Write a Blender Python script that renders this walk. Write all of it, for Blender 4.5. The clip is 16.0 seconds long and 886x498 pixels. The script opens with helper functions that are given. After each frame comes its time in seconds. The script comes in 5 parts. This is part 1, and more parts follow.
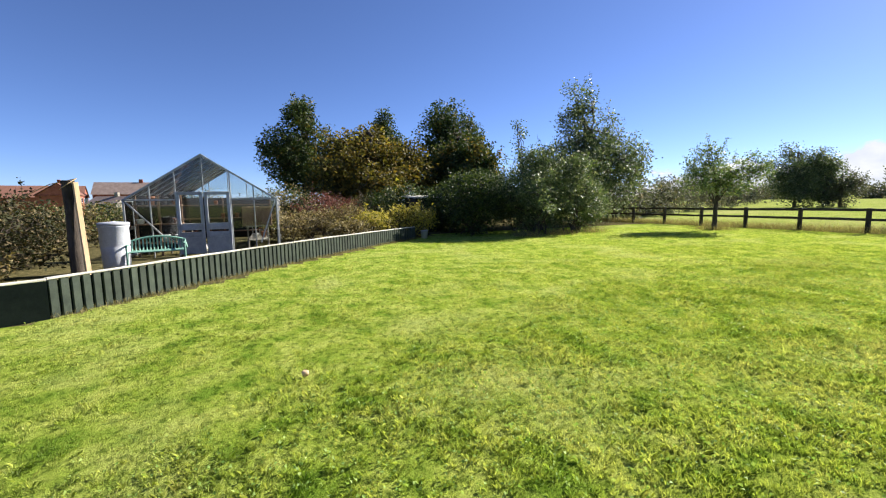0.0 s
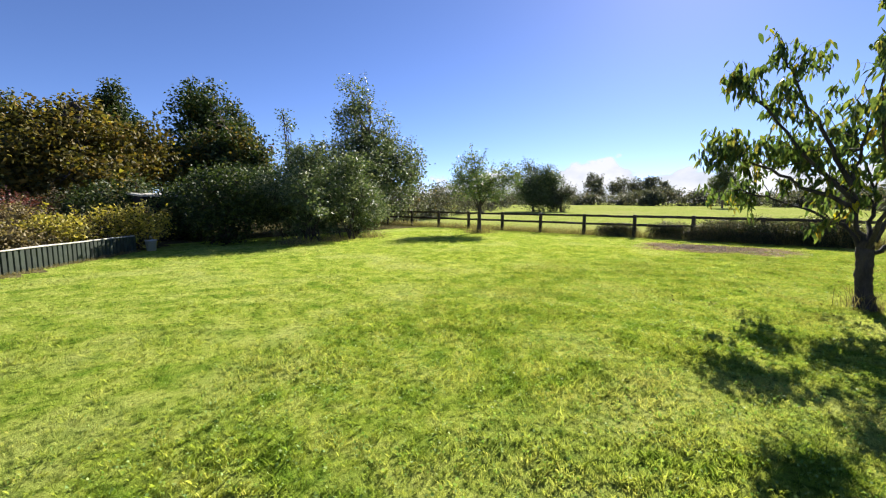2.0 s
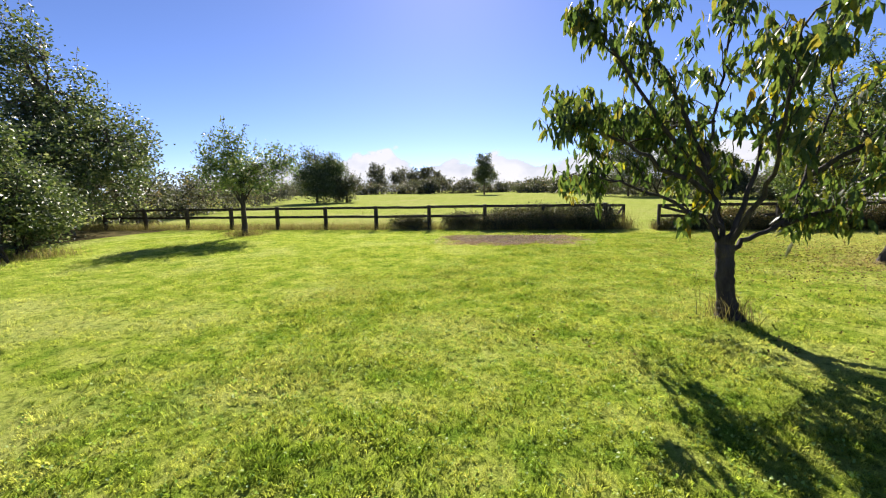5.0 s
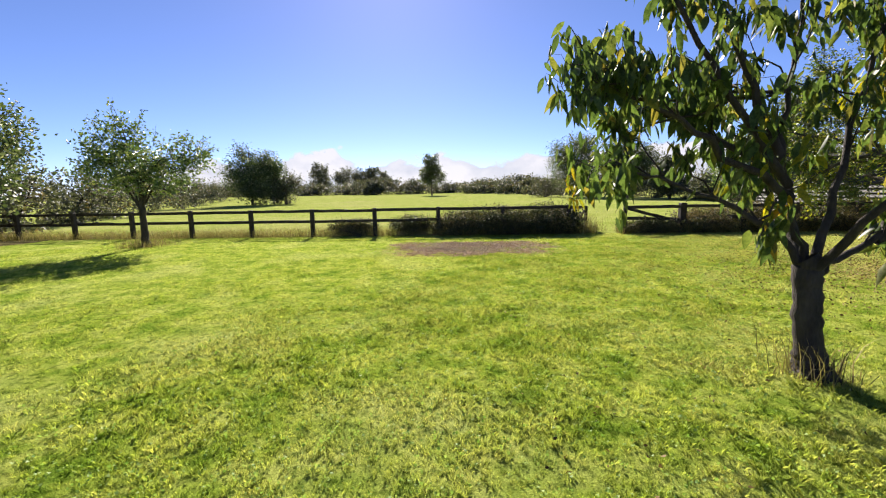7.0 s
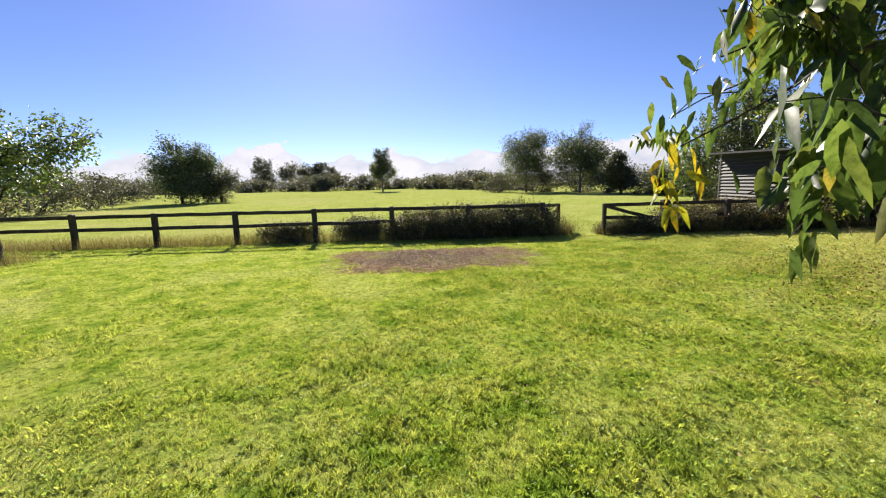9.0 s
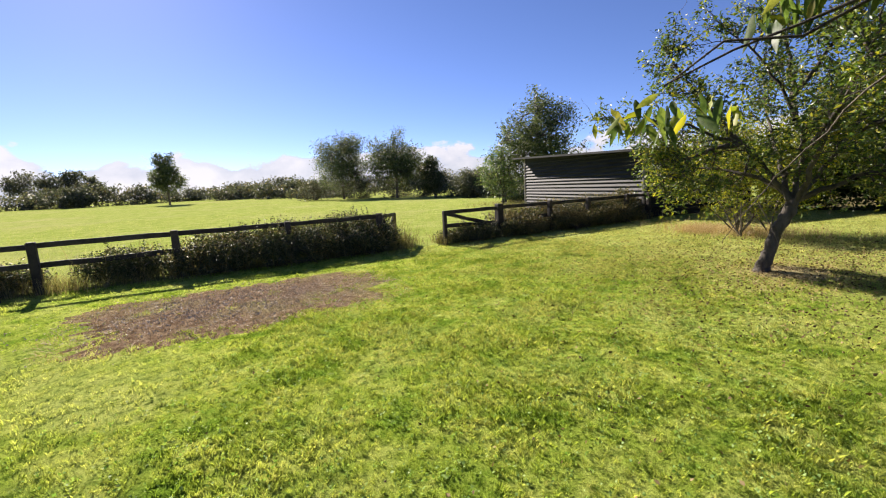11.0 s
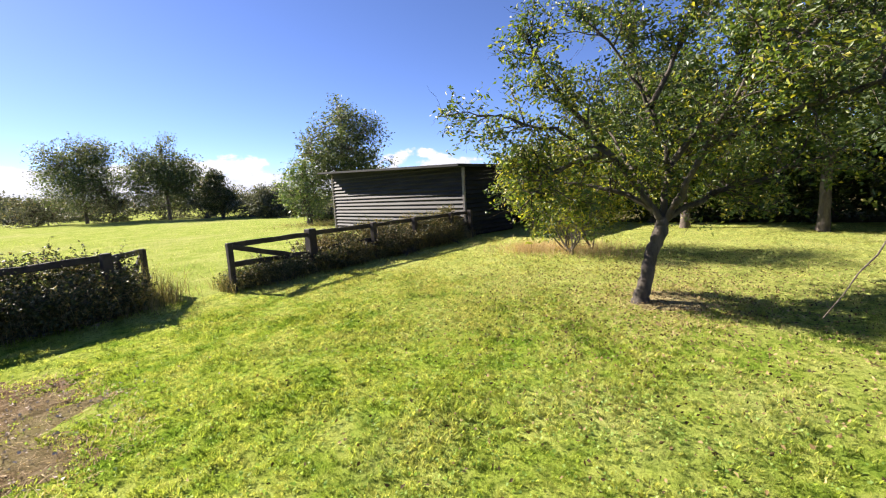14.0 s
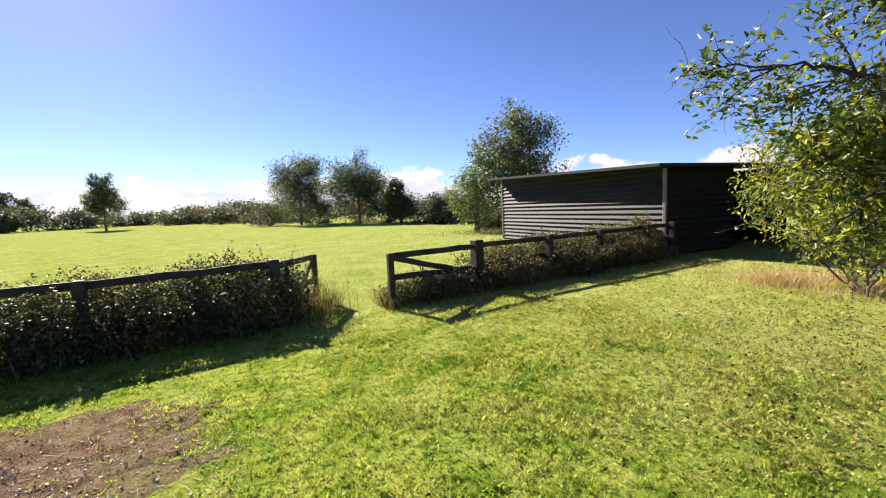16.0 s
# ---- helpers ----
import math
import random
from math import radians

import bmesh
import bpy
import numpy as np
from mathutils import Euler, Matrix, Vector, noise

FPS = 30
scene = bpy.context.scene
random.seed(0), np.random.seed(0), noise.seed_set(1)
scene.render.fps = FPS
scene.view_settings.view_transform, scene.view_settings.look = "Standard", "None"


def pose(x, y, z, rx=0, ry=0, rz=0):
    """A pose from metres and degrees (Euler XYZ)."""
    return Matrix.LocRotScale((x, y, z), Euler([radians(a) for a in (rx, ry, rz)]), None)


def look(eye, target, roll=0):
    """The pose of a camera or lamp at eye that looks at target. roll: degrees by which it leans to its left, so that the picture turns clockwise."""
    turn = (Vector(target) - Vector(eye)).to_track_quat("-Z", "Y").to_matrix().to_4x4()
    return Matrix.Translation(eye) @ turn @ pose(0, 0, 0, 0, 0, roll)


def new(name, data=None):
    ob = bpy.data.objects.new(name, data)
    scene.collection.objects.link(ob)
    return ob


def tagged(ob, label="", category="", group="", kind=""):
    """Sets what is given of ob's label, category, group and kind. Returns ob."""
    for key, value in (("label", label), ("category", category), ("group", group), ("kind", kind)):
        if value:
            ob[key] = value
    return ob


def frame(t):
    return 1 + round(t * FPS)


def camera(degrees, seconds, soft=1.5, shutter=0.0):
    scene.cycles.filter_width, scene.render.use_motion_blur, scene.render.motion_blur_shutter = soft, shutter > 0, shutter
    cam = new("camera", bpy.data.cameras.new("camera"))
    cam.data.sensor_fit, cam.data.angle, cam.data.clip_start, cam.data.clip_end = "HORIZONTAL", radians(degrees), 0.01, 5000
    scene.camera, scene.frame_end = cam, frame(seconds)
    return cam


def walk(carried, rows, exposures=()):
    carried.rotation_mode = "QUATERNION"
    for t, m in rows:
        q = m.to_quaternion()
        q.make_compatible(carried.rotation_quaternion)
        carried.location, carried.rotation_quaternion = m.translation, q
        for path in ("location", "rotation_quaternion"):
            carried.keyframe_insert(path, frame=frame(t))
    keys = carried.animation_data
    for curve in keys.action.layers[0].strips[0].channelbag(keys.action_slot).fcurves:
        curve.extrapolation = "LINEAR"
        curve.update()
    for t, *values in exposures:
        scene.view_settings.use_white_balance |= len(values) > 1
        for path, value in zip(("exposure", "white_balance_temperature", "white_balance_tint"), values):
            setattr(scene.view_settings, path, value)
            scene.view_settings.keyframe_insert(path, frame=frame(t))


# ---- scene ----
cam = camera(93.5, 16.0, 1.15)
PATH = [
    (0, (-0.445, -20.735, 1.452), (-2.281, -19.974, 1.229), -1.0),
    (0.5, (-0.76, -20.404, 1.482), (-2.476, -19.401, 1.257), -0.8),
    (1, (-1.031, -19.982, 1.506), (-2.615, -18.782, 1.282), -0.4),
    (1.5, (-1.372, -19.551, 1.516), (-2.807, -18.176, 1.294), -0.1),
    (2, (-1.59, -19.043, 1.493), (-2.849, -17.506, 1.269), 0.1),
    (2.5, (-1.826, -18.549, 1.492), (-2.895, -16.874, 1.257), 0.1),
    (3, (-2.097, -18.086, 1.521), (-2.985, -16.311, 1.27), -0.1),
    (3.5, (-2.332, -17.523, 1.515), (-3.069, -15.683, 1.251), -0.2),
    (4, (-2.601, -17.053, 1.537), (-3.207, -15.167, 1.263), -0.7),
    (4.5, (-2.814, -16.528, 1.53), (-3.298, -14.607, 1.252), -1.0),
    (7, (-3.364, -14.172, 1.519), (-3.486, -12.195, 1.24), -1.1),
    (7.5, (-3.421, -13.597, 1.511), (-3.554, -11.622, 1.22), -1.2),
    (8, (-3.563, -13.054, 1.515), (-3.68, -11.079, 1.217), -1.2),
    (10.5, (-3.577, -10.519, 1.604), (-2.862, -8.677, 1.291), -2.4),
    (11, (-3.49, -10.042, 1.621), (-2.572, -8.291, 1.312), -3.0),
    (11.5, (-3.307, -9.613, 1.643), (-2.213, -7.966, 1.342), -3.4),
    (12, (-3.205, -9.176, 1.65), (-1.971, -7.631, 1.353), -3.8),
    (12.5, (-2.986, -8.775, 1.613), (-1.639, -7.326, 1.317), -3.9),
    (13, (-2.684, -8.402, 1.624), (-1.235, -7.055, 1.328), -3.8),
    (13.5, (-2.411, -8.035, 1.649), (-0.87, -6.794, 1.353), -3.5),
    (14, (-2.091, -7.772, 1.637), (-0.483, -6.614, 1.36), -3.1),
    (14.5, (-1.801, -7.511, 1.652), (-0.225, -6.304, 1.409), -3.0),
    (15, (-1.594, -7.15, 1.667), (-0.129, -5.806, 1.452), -3.1),
    (15.5, (-1.36, -6.799, 1.626), (-0.07, -5.284, 1.426), -3.1),
    (16, (-1.101, -6.444, 1.619), (-0.047, -4.756, 1.419), -2.7),
]
walk(cam, [(t, look(eye, target, roll)) for t, eye, target, roll in PATH],
     [(0, 1.52, 6500, 10), (4, 1.5, 6600, 13), (8, 1.46, 6700, 15), (11, 1.48, 6700, 16), (12.5, 1.66, 6700, 16),
      (14, 1.87, 6700, 16), (15.5, 1.82, 6700, 15), (16, 1.68, 6700, 15)])

# ---- world, sun, exposure ----
SUN_AZ, SUN_EL = 9.5, 31.5          # degrees to the left of +y, and above the horizon
world = bpy.data.worlds.new("sky")
scene.world = world
world.use_nodes = True
wn = world.node_tree.nodes
sky = wn.new("ShaderNodeTexSky")
sky.sky_type = 'NISHITA'
sky.sun_disc = False
sky.sun_elevation, sky.sun_rotation = radians(SUN_EL), radians(-SUN_AZ)
sky.altitude = 1800
sky.air_density, sky.dust_density, sky.ozone_density = 0.8, 0.45, 7.0
tone = wn.new("ShaderNodeMix")
tone.data_type, tone.blend_type = 'RGBA', 'MULTIPLY'
tone.inputs[0].default_value = 1.0
tone.inputs[7].default_value = (1.07, 0.955, 1.04, 1)
world.node_tree.links.new(sky.outputs[0], tone.inputs[6])
world.node_tree.links.new(tone.outputs[2], wn["Background"].inputs[0])
wn["Background"].inputs[1].default_value = 0.057
sun_data = bpy.data.lights.new("sun", 'SUN')
sun_data.energy, sun_data.angle, sun_data.color = 5.0, radians(0.55), (1.0, 0.94, 0.84)
sun = new("sun", sun_data)
sa, se = radians(SUN_AZ), radians(SUN_EL)
sun.matrix_world = look((-math.sin(sa) * 30 * math.cos(se), 30 * math.cos(sa) * math.cos(se), 30 * math.sin(se)), (0, 0, 0))

# ---- materials ----
def material(name):
    m = bpy.data.materials.new(name)
    m.use_nodes = True
    nt = m.node_tree
    return m, nt, nt.nodes["Principled BSDF"], nt.nodes["Material Output"]


def ramp(nt, stops, fac):
    r = nt.nodes.new("ShaderNodeValToRGB")
    while len(r.color_ramp.elements) < len(stops):
        r.color_ramp.elements.new(0.5)
    for e, (p, c) in zip(r.color_ramp.elements, stops):
        e.position, e.color = p, (*c, 1)
    nt.links.new(fac, r.inputs[0])
    return r.outputs[0]


def noise_tex(nt, scale, detail=6, stretch=None, rough=0.6, coord="Object"):
    tc = nt.nodes.new("ShaderNodeTexCoord")
    n = nt.nodes.new("ShaderNodeTexNoise")
    n.inputs["Scale"].default_value, n.inputs["Detail"].default_value, n.inputs["Roughness"].default_value = scale, detail, rough
    out = tc.outputs[coord]
    if stretch:
        mp = nt.nodes.new("ShaderNodeMapping")
        mp.inputs["Scale"].default_value = stretch
        nt.links.new(out, mp.inputs[0])
        out = mp.outputs[0]
    nt.links.new(out, n.inputs["Vector"])
    return n.outputs["Fac"]


def mix_col(nt, mode, fac, a, b):
    x = nt.nodes.new("ShaderNodeMix")
    x.data_type, x.blend_type = 'RGBA', mode
    for sock, v in ((x.inputs[0], fac), (x.inputs[6], a), (x.inputs[7], b)):
        if hasattr(v, "is_linked"):
            nt.links.new(v, sock)
        else:
            sock.default_value = v
    return x.outputs[2]


def surface(name, dark, light, scale=6.0, rough=0.7, bump=0.3, metal=0.0, stretch=None, grain=None, vary=0.25, depth=0.01, spec=0.3):
    """Two-scale mottled paint, wood, stone or metal, with each object a little different."""
    m, nt, p, _ = material(name)
    big = noise_tex(nt, scale, 6, stretch)
    col = ramp(nt, ((0.3, dark), (0.7, light)), big)
    fine = noise_tex(nt, grain or scale * 9, 8, stretch)
    col = mix_col(nt, 'MULTIPLY', 0.5, col, ramp(nt, ((0.3, (0.55, 0.55, 0.55)), (0.65, (1, 1, 1))), fine))
    info = nt.nodes.new("ShaderNodeObjectInfo")
    lo = 1 - vary
    col = mix_col(nt, 'MULTIPLY', 1.0, col, ramp(nt, ((0.0, (lo, lo, lo)), (1.0, (1, 1, 1))), info.outputs["Random"]))
    nt.links.new(col, p.inputs["Base Color"])
    p.inputs["Roughness"].default_value, p.inputs["Metallic"].default_value = rough, metal
    p.inputs["Specular IOR Level"].default_value = spec
    if bump:
        b = nt.nodes.new("ShaderNodeBump")
        b.inputs["Strength"].default_value, b.inputs["Distance"].default_value = bump, depth
        nt.links.new(fine, b.inputs["Height"])
        nt.links.new(b.outputs[0], p.inputs["Normal"])
    return m


def foliage(name, stops, through_light=0.4, rough=0.5, patch=None, patch_scale=0.6, gloss=0.35, mottle=0.0):
    """Leaves or blades: colour by piece, some light passing through; patch shifts the colour over wide stretches."""
    m, nt, p, out = material(name)
    geo = nt.nodes.new("ShaderNodeNewGeometry")
    col = ramp(nt, stops, geo.outputs["Random Per Island"])
    if patch:
        n = noise_tex(nt, patch_scale, 4)
        col = mix_col(nt, 'MIX', ramp(nt, ((0.42, (0, 0, 0)), (0.62, (0.8, 0.8, 0.8))), n), col, (*patch, 1))
    if mottle:
        col = mix_col(nt, 'MULTIPLY', 1.0, col, ramp(nt, ((0.38, (0.46, 0.52, 0.42)), (0.56, (1, 1, 1))), noise_tex(nt, mottle, 5, None, 0.7)))
    nt.links.new(col, p.inputs["Base Color"])
    p.inputs["Roughness"].default_value = rough
    p.inputs["Specular IOR Level"].default_value = gloss
    tr = nt.nodes.new("ShaderNodeBsdfTranslucent")
    warm = mix_col(nt, 'MULTIPLY', 1.0, col, (1.35, 1.35, 0.75, 1))
    nt.links.new(warm, tr.inputs[0])
    mx = nt.nodes.new("ShaderNodeMixShader")
    mx.inputs[0].default_value = through_light
    nt.links.new(p.outputs[0], mx.inputs[1])
    nt.links.new(tr.outputs[0], mx.inputs[2])
    nt.links.new(mx.outputs[0], out.inputs[0])
    return m


def ground_material(name, low, mid, high, soil, s1=0.35, s2=5.0, s3=60.0, soil_at=0.66, bump=0.6):
    m, nt, p, _ = material(name)
    a = noise_tex(nt, s1, 5)
    b = noise_tex(nt, s2, 8, None, 0.7)
    c = noise_tex(nt, s3, 6, None, 0.75)
    col = ramp(nt, ((0.36, low), (0.5, mid), (0.64, high)), b)
    col = mix_col(nt, 'MIX', ramp(nt, ((soil_at - 0.1, (0, 0, 0)), (soil_at + 0.1, (0.75, 0.75, 0.75))), a), col, (*soil, 1))
    col = mix_col(nt, 'MULTIPLY', 0.8, col, ramp(nt, ((0.34, (0.36, 0.4, 0.32)), (0.56, (1, 1, 1))), c))
    nt.links.new(col, p.inputs["Base Color"])
    p.inputs["Roughness"].default_value = 0.9
    p.inputs["Specular IOR Level"].default_value = 0.0
    bp = nt.nodes.new("ShaderNodeBump")
    bp.inputs["Strength"].default_value, bp.inputs["Distance"].default_value = bump, 0.04
    nt.links.new(c, bp.inputs["Height"])
    nt.links.new(bp.outputs[0], p.inputs["Normal"])
    return m


def lawn_tone(nt):
    """Turf colour over the garden: lush green, worn yellow-green and pale dry stretches, drier under the fruit tree."""
    wide = noise_tex(nt, 0.55, 3, None, 0.55)
    patchy = noise_tex(nt, 2.6, 5, None, 0.62)
    small = noise_tex(nt, 13.0, 4, None, 0.6)
    col = ramp(nt, ((0.36, (0.185, 0.3, 0.034)), (0.47, (0.32, 0.42, 0.06)), (0.6, (0.45, 0.515, 0.11))), patchy)
    col = mix_col(nt, 'MIX', ramp(nt, ((0.5, (0, 0, 0)), (0.68, (0.75, 0.75, 0.75))), wide), col, (0.49, 0.53, 0.16, 1))
    tc_n = nt.nodes.new("ShaderNodeTexCoord")
    dot = nt.nodes.new("ShaderNodeVectorMath")
    dot.operation = 'DOT_PRODUCT'
    dot.inputs[1].default_value = (0.16, 0.035, 0)
    nt.links.new(tc_n.outputs["Object"], dot.inputs[0])
    add = nt.nodes.new("ShaderNodeMath")
    nt.links.new(dot.outputs["Value"], add.inputs[0])
    nt.links.new(patchy, add.inputs[1])
    col = mix_col(nt, 'MIX', ramp(nt, ((0.5, (0, 0, 0)), (1.2, (0.5, 0.5, 0.5))), add.outputs[0]), col, (0.45, 0.45, 0.16, 1))
    return mix_col(nt, 'MULTIPLY', 1.0, col, ramp(nt, ((0.36, (0.44, 0.5, 0.42)), (0.5, (1, 1, 1))), small))


def lawn_material(name):
    m, nt, p, _ = material(name)
    fine = noise_tex(nt, 90.0, 6, None, 0.75)
    col = mix_col(nt, 'MULTIPLY', 0.8, lawn_tone(nt), ramp(nt, ((0.34, (0.42, 0.46, 0.36)), (0.56, (1, 1, 1))), fine))
    nt.links.new(col, p.inputs["Base Color"])
    p.inputs["Roughness"].default_value = 0.9
    p.inputs["Specular IOR Level"].default_value = 0.0
    bp = nt.nodes.new("ShaderNodeBump")
    bp.inputs["Strength"].default_value, bp.inputs["Distance"].default_value = 1.0, 0.04
    nt.links.new(fine, bp.inputs["Height"])
    nt.links.new(bp.outputs[0], p.inputs["Normal"])
    return m


def blade_material(name, tint, spread):
    """Grass blades in the turf's colour, each a little apart from its neighbours, with light passing through."""
    m, nt, p, out = material(name)
    geo = nt.nodes.new("ShaderNodeNewGeometry")
    col = mix_col(nt, 'MULTIPLY', 1.0, lawn_tone(nt), ramp(nt, spread, geo.outputs["Random Per Island"]))
    col = mix_col(nt, 'MULTIPLY', 1.0, col, (*tint, 1))
    nt.links.new(col, p.inputs["Base Color"])
    p.inputs["Roughness"].default_value = 0.45
    p.inputs["Specular IOR Level"].default_value = 0.3
    tr = nt.nodes.new("ShaderNodeBsdfTranslucent")
    nt.links.new(mix_col(nt, 'MULTIPLY', 1.0, col, (1.3, 1.3, 0.8, 1)), tr.inputs[0])
    mx = nt.nodes.new("ShaderNodeMixShader")
    mx.inputs[0].default_value = 0.5
    nt.links.new(p.outputs[0], mx.inputs[1])
    nt.links.new(tr.outputs[0], mx.inputs[2])
    nt.links.new(mx.outputs[0], out.inputs[0])
    return m


M = {}
M["lawn"] = lawn_material("lawn_turf")
M["field"] = ground_material("meadow_turf", (0.2, 0.265, 0.05), (0.275, 0.32, 0.08), (0.35, 0.37, 0.12), (0.36, 0.34, 0.15), 0.08, 0.9, 14.0, 0.6, 0.9)
M["rough"] = ground_material("rough_soil", (0.06, 0.06, 0.025), (0.12, 0.105, 0.05), (0.2, 0.165, 0.085), (0.14, 0.1, 0.05))
M["dirt"] = ground_material("bare_dirt", (0.12, 0.078, 0.048), (0.215, 0.145, 0.092), (0.35, 0.26, 0.175), (0.27, 0.24, 0.11), 0.8, 7.0, 60.0, 0.6, 1.0)
M["dry_soil"] = ground_material("dry_soil", (0.24, 0.2, 0.09), (0.36, 0.3, 0.15), (0.46, 0.4, 0.22), (0.4, 0.38, 0.15), 0.8, 9.0, 70.0, 0.6, 1.0)
M["blade"] = blade_material("grass_blade", (1.05, 0.99, 1.15), ((0.0, (0.62, 0.68, 0.6)), (0.5, (1, 1, 1)), (0.93, (1.1, 1.08, 1.15)), (1.0, (1.22, 1.12, 1.5))))
M["blade_dry"] = blade_material("dry_grass_blade", (1.12, 1.0, 1.3), ((0.0, (0.66, 0.66, 0.6)), (0.5, (1, 1, 1)), (1.0, (1.14, 1.06, 1.35))))
M["clover"] = foliage("clover_leaf", ((0.0, (0.15, 0.27, 0.05)), (1.0, (0.33, 0.44, 0.12))), 0.4, 0.55, gloss=0.3)
M["dry_grass"] = foliage("dry_grass", ((0.0, (0.07, 0.078, 0.026)), (0.5, (0.17, 0.145, 0.062)), (1.0, (0.33, 0.27, 0.14))), 0.35, 0.7)
M["straw"] = foliage("straw", ((0.0, (0.3, 0.2, 0.09)), (1.0, (0.58, 0.45, 0.25))), 0.25, 0.7)
M["litter"] = foliage("fallen_leaf", ((0.0, (0.05, 0.035, 0.018)), (0.6, (0.15, 0.1, 0.04)), (1.0, (0.4, 0.3, 0.15))), 0.15, 0.7, gloss=0.15)
M["leaf_cherry"] = foliage("cherry_leaf", ((0.0, (0.05, 0.085, 0.03)), (0.6, (0.1, 0.15, 0.045)), (0.9, (0.16, 0.185, 0.05)), (1.0, (0.26, 0.21, 0.05))), 0.5, 0.45, gloss=0.35, mottle=30.0)
M["leaf_yellow"] = foliage("yellowing_leaf", ((0.0, (0.16, 0.2, 0.02)), (0.5, (0.45, 0.36, 0.02)), (1.0, (0.5, 0.27, 0.03))), 0.42, 0.5, (0.2, 0.22, 0.03), 22.0, gloss=0.25, mottle=40.0)
M["leaf_fruit"] = foliage("fruit_tree_leaf", ((0.0, (0.035, 0.065, 0.016)), (0.55, (0.075, 0.12, 0.025)), (0.85, (0.15, 0.19, 0.035)), (1.0, (0.3, 0.27, 0.04))), 0.45, 0.42, gloss=0.5)
M["leaf_apple"] = foliage("apple_leaf", ((0.0, (0.06, 0.11, 0.035)), (0.6, (0.12, 0.18, 0.05)), (1.0, (0.25, 0.28, 0.1))), 0.32, 0.38, gloss=0.6)
M["leaf_sallow"] = foliage("grey_green_leaf", ((0.0, (0.04, 0.07, 0.03)), (0.6, (0.09, 0.125, 0.055)), (0.93, (0.18, 0.21, 0.11)), (1.0, (0.34, 0.36, 0.23))), 0.3, 0.5, gloss=0.38)
M["leaf_dark"] = foliage("dark_green_leaf", ((0.0, (0.018, 0.035, 0.012)), (0.7, (0.045, 0.07, 0.02)), (1.0, (0.1, 0.12, 0.035))), 0.25, 0.55, gloss=0.22)
M["leaf_autumn"] = foliage("autumn_brown_leaf", ((0.0, (0.04, 0.045, 0.014)), (0.5, (0.09, 0.078, 0.02)), (0.85, (0.16, 0.125, 0.025)), (1.0, (0.21, 0.13, 0.03))), 0.3, 0.6, gloss=0.15)
M["leaf_gold"] = foliage("golden_shrub_leaf", ((0.0, (0.12, 0.13, 0.02)), (0.5, (0.34, 0.3, 0.04)), (1.0, (0.5, 0.42, 0.1))), 0.35, 0.5)
M["leaf_lime"] = foliage("lime_green_leaf", ((0.0, (0.09, 0.14, 0.02)), (0.5, (0.22, 0.25, 0.025)), (1.0, (0.4, 0.36, 0.04))), 0.45, 0.5)
M["leaf_red"] = foliage("red_shrub_leaf", ((0.0, (0.09, 0.035, 0.028)), (1.0, (0.2, 0.065, 0.055))), 0.3, 0.5)
M["leaf_bramble"] = foliage("bramble_leaf", ((0.0, (0.028, 0.042, 0.018)), (0.6, (0.065, 0.08, 0.032)), (0.9, (0.13, 0.115, 0.06)), (1.0, (0.28, 0.25, 0.18))), 0.25, 0.55, gloss=0.3)
M["meadow_blade"] = foliage("meadow_blade", ((0.0, (0.2, 0.27, 0.05)), (0.7, (0.32, 0.37, 0.11)), (1.0, (0.44, 0.42, 0.2))), 0.4, 0.6, gloss=0.15)
M["leaf_thicket"] = foliage("thicket_leaf", ((0.0, (0.02, 0.026, 0.012)), (0.6, (0.05, 0.05, 0.022)), (0.9, (0.1, 0.075, 0.04)), (1.0, (0.2, 0.15, 0.09))), 0.18, 0.65, gloss=0.12)
M["leaf_dry"] = foliage("dry_scrub_leaf", ((0.0, (0.08, 0.06, 0.025)), (0.5, (0.18, 0.14, 0.05)), (1.0, (0.32, 0.26, 0.13))), 0.25, 0.6)
M["leaf_willow"] = foliage("field_tree_leaf", ((0.0, (0.04, 0.062, 0.025)), (0.6, (0.085, 0.115, 0.045)), (1.0, (0.19, 0.2, 0.1))), 0.33, 0.5)
M["leaf_hedge"] = foliage("hedgerow_leaf", ((0.0, (0.05, 0.06, 0.042)), (0.6, (0.088, 0.098, 0.068)), (1.0, (0.16, 0.155, 0.11))), 0.28, 0.6)
M["bark"] = surface("tree_bark", (0.07, 0.055, 0.045), (0.2, 0.165, 0.13), 9, 0.9, 0.9, 0, (1, 1, 0.3), 60, 0.2, 0.02)
M["bark_mid"] = surface("fruit_tree_bark", (0.045, 0.038, 0.03), (0.15, 0.125, 0.1), 9, 0.9, 0.9, 0, (1, 1, 0.3), 60, 0.2, 0.02)
M["bark_dark"] = surface("dark_bark", (0.035, 0.028, 0.022), (0.10, 0.08, 0.065), 9, 0.9, 0.9, 0, (1, 1, 0.3), 60, 0.2, 0.02)
M["fence_wood"] = surface("tarred_fence_wood", (0.028, 0.022, 0.018), (0.085, 0.068, 0.055), 4, 0.75, 0.5, 0, (1, 1, 1), 40, 0.35)
M["grey_wood"] = surface("weathered_grey_wood", (0.16, 0.145, 0.125), (0.34, 0.31, 0.27), 4, 0.8, 0.5, 0, (0.3, 1, 1), 50, 0.3)
M["pale_wood"] = surface("new_pale_timber", (0.5, 0.34, 0.19), (0.68, 0.5, 0.31), 3, 0.7, 0.3, 0, (1, 1, 0.2), 40, 0.1)
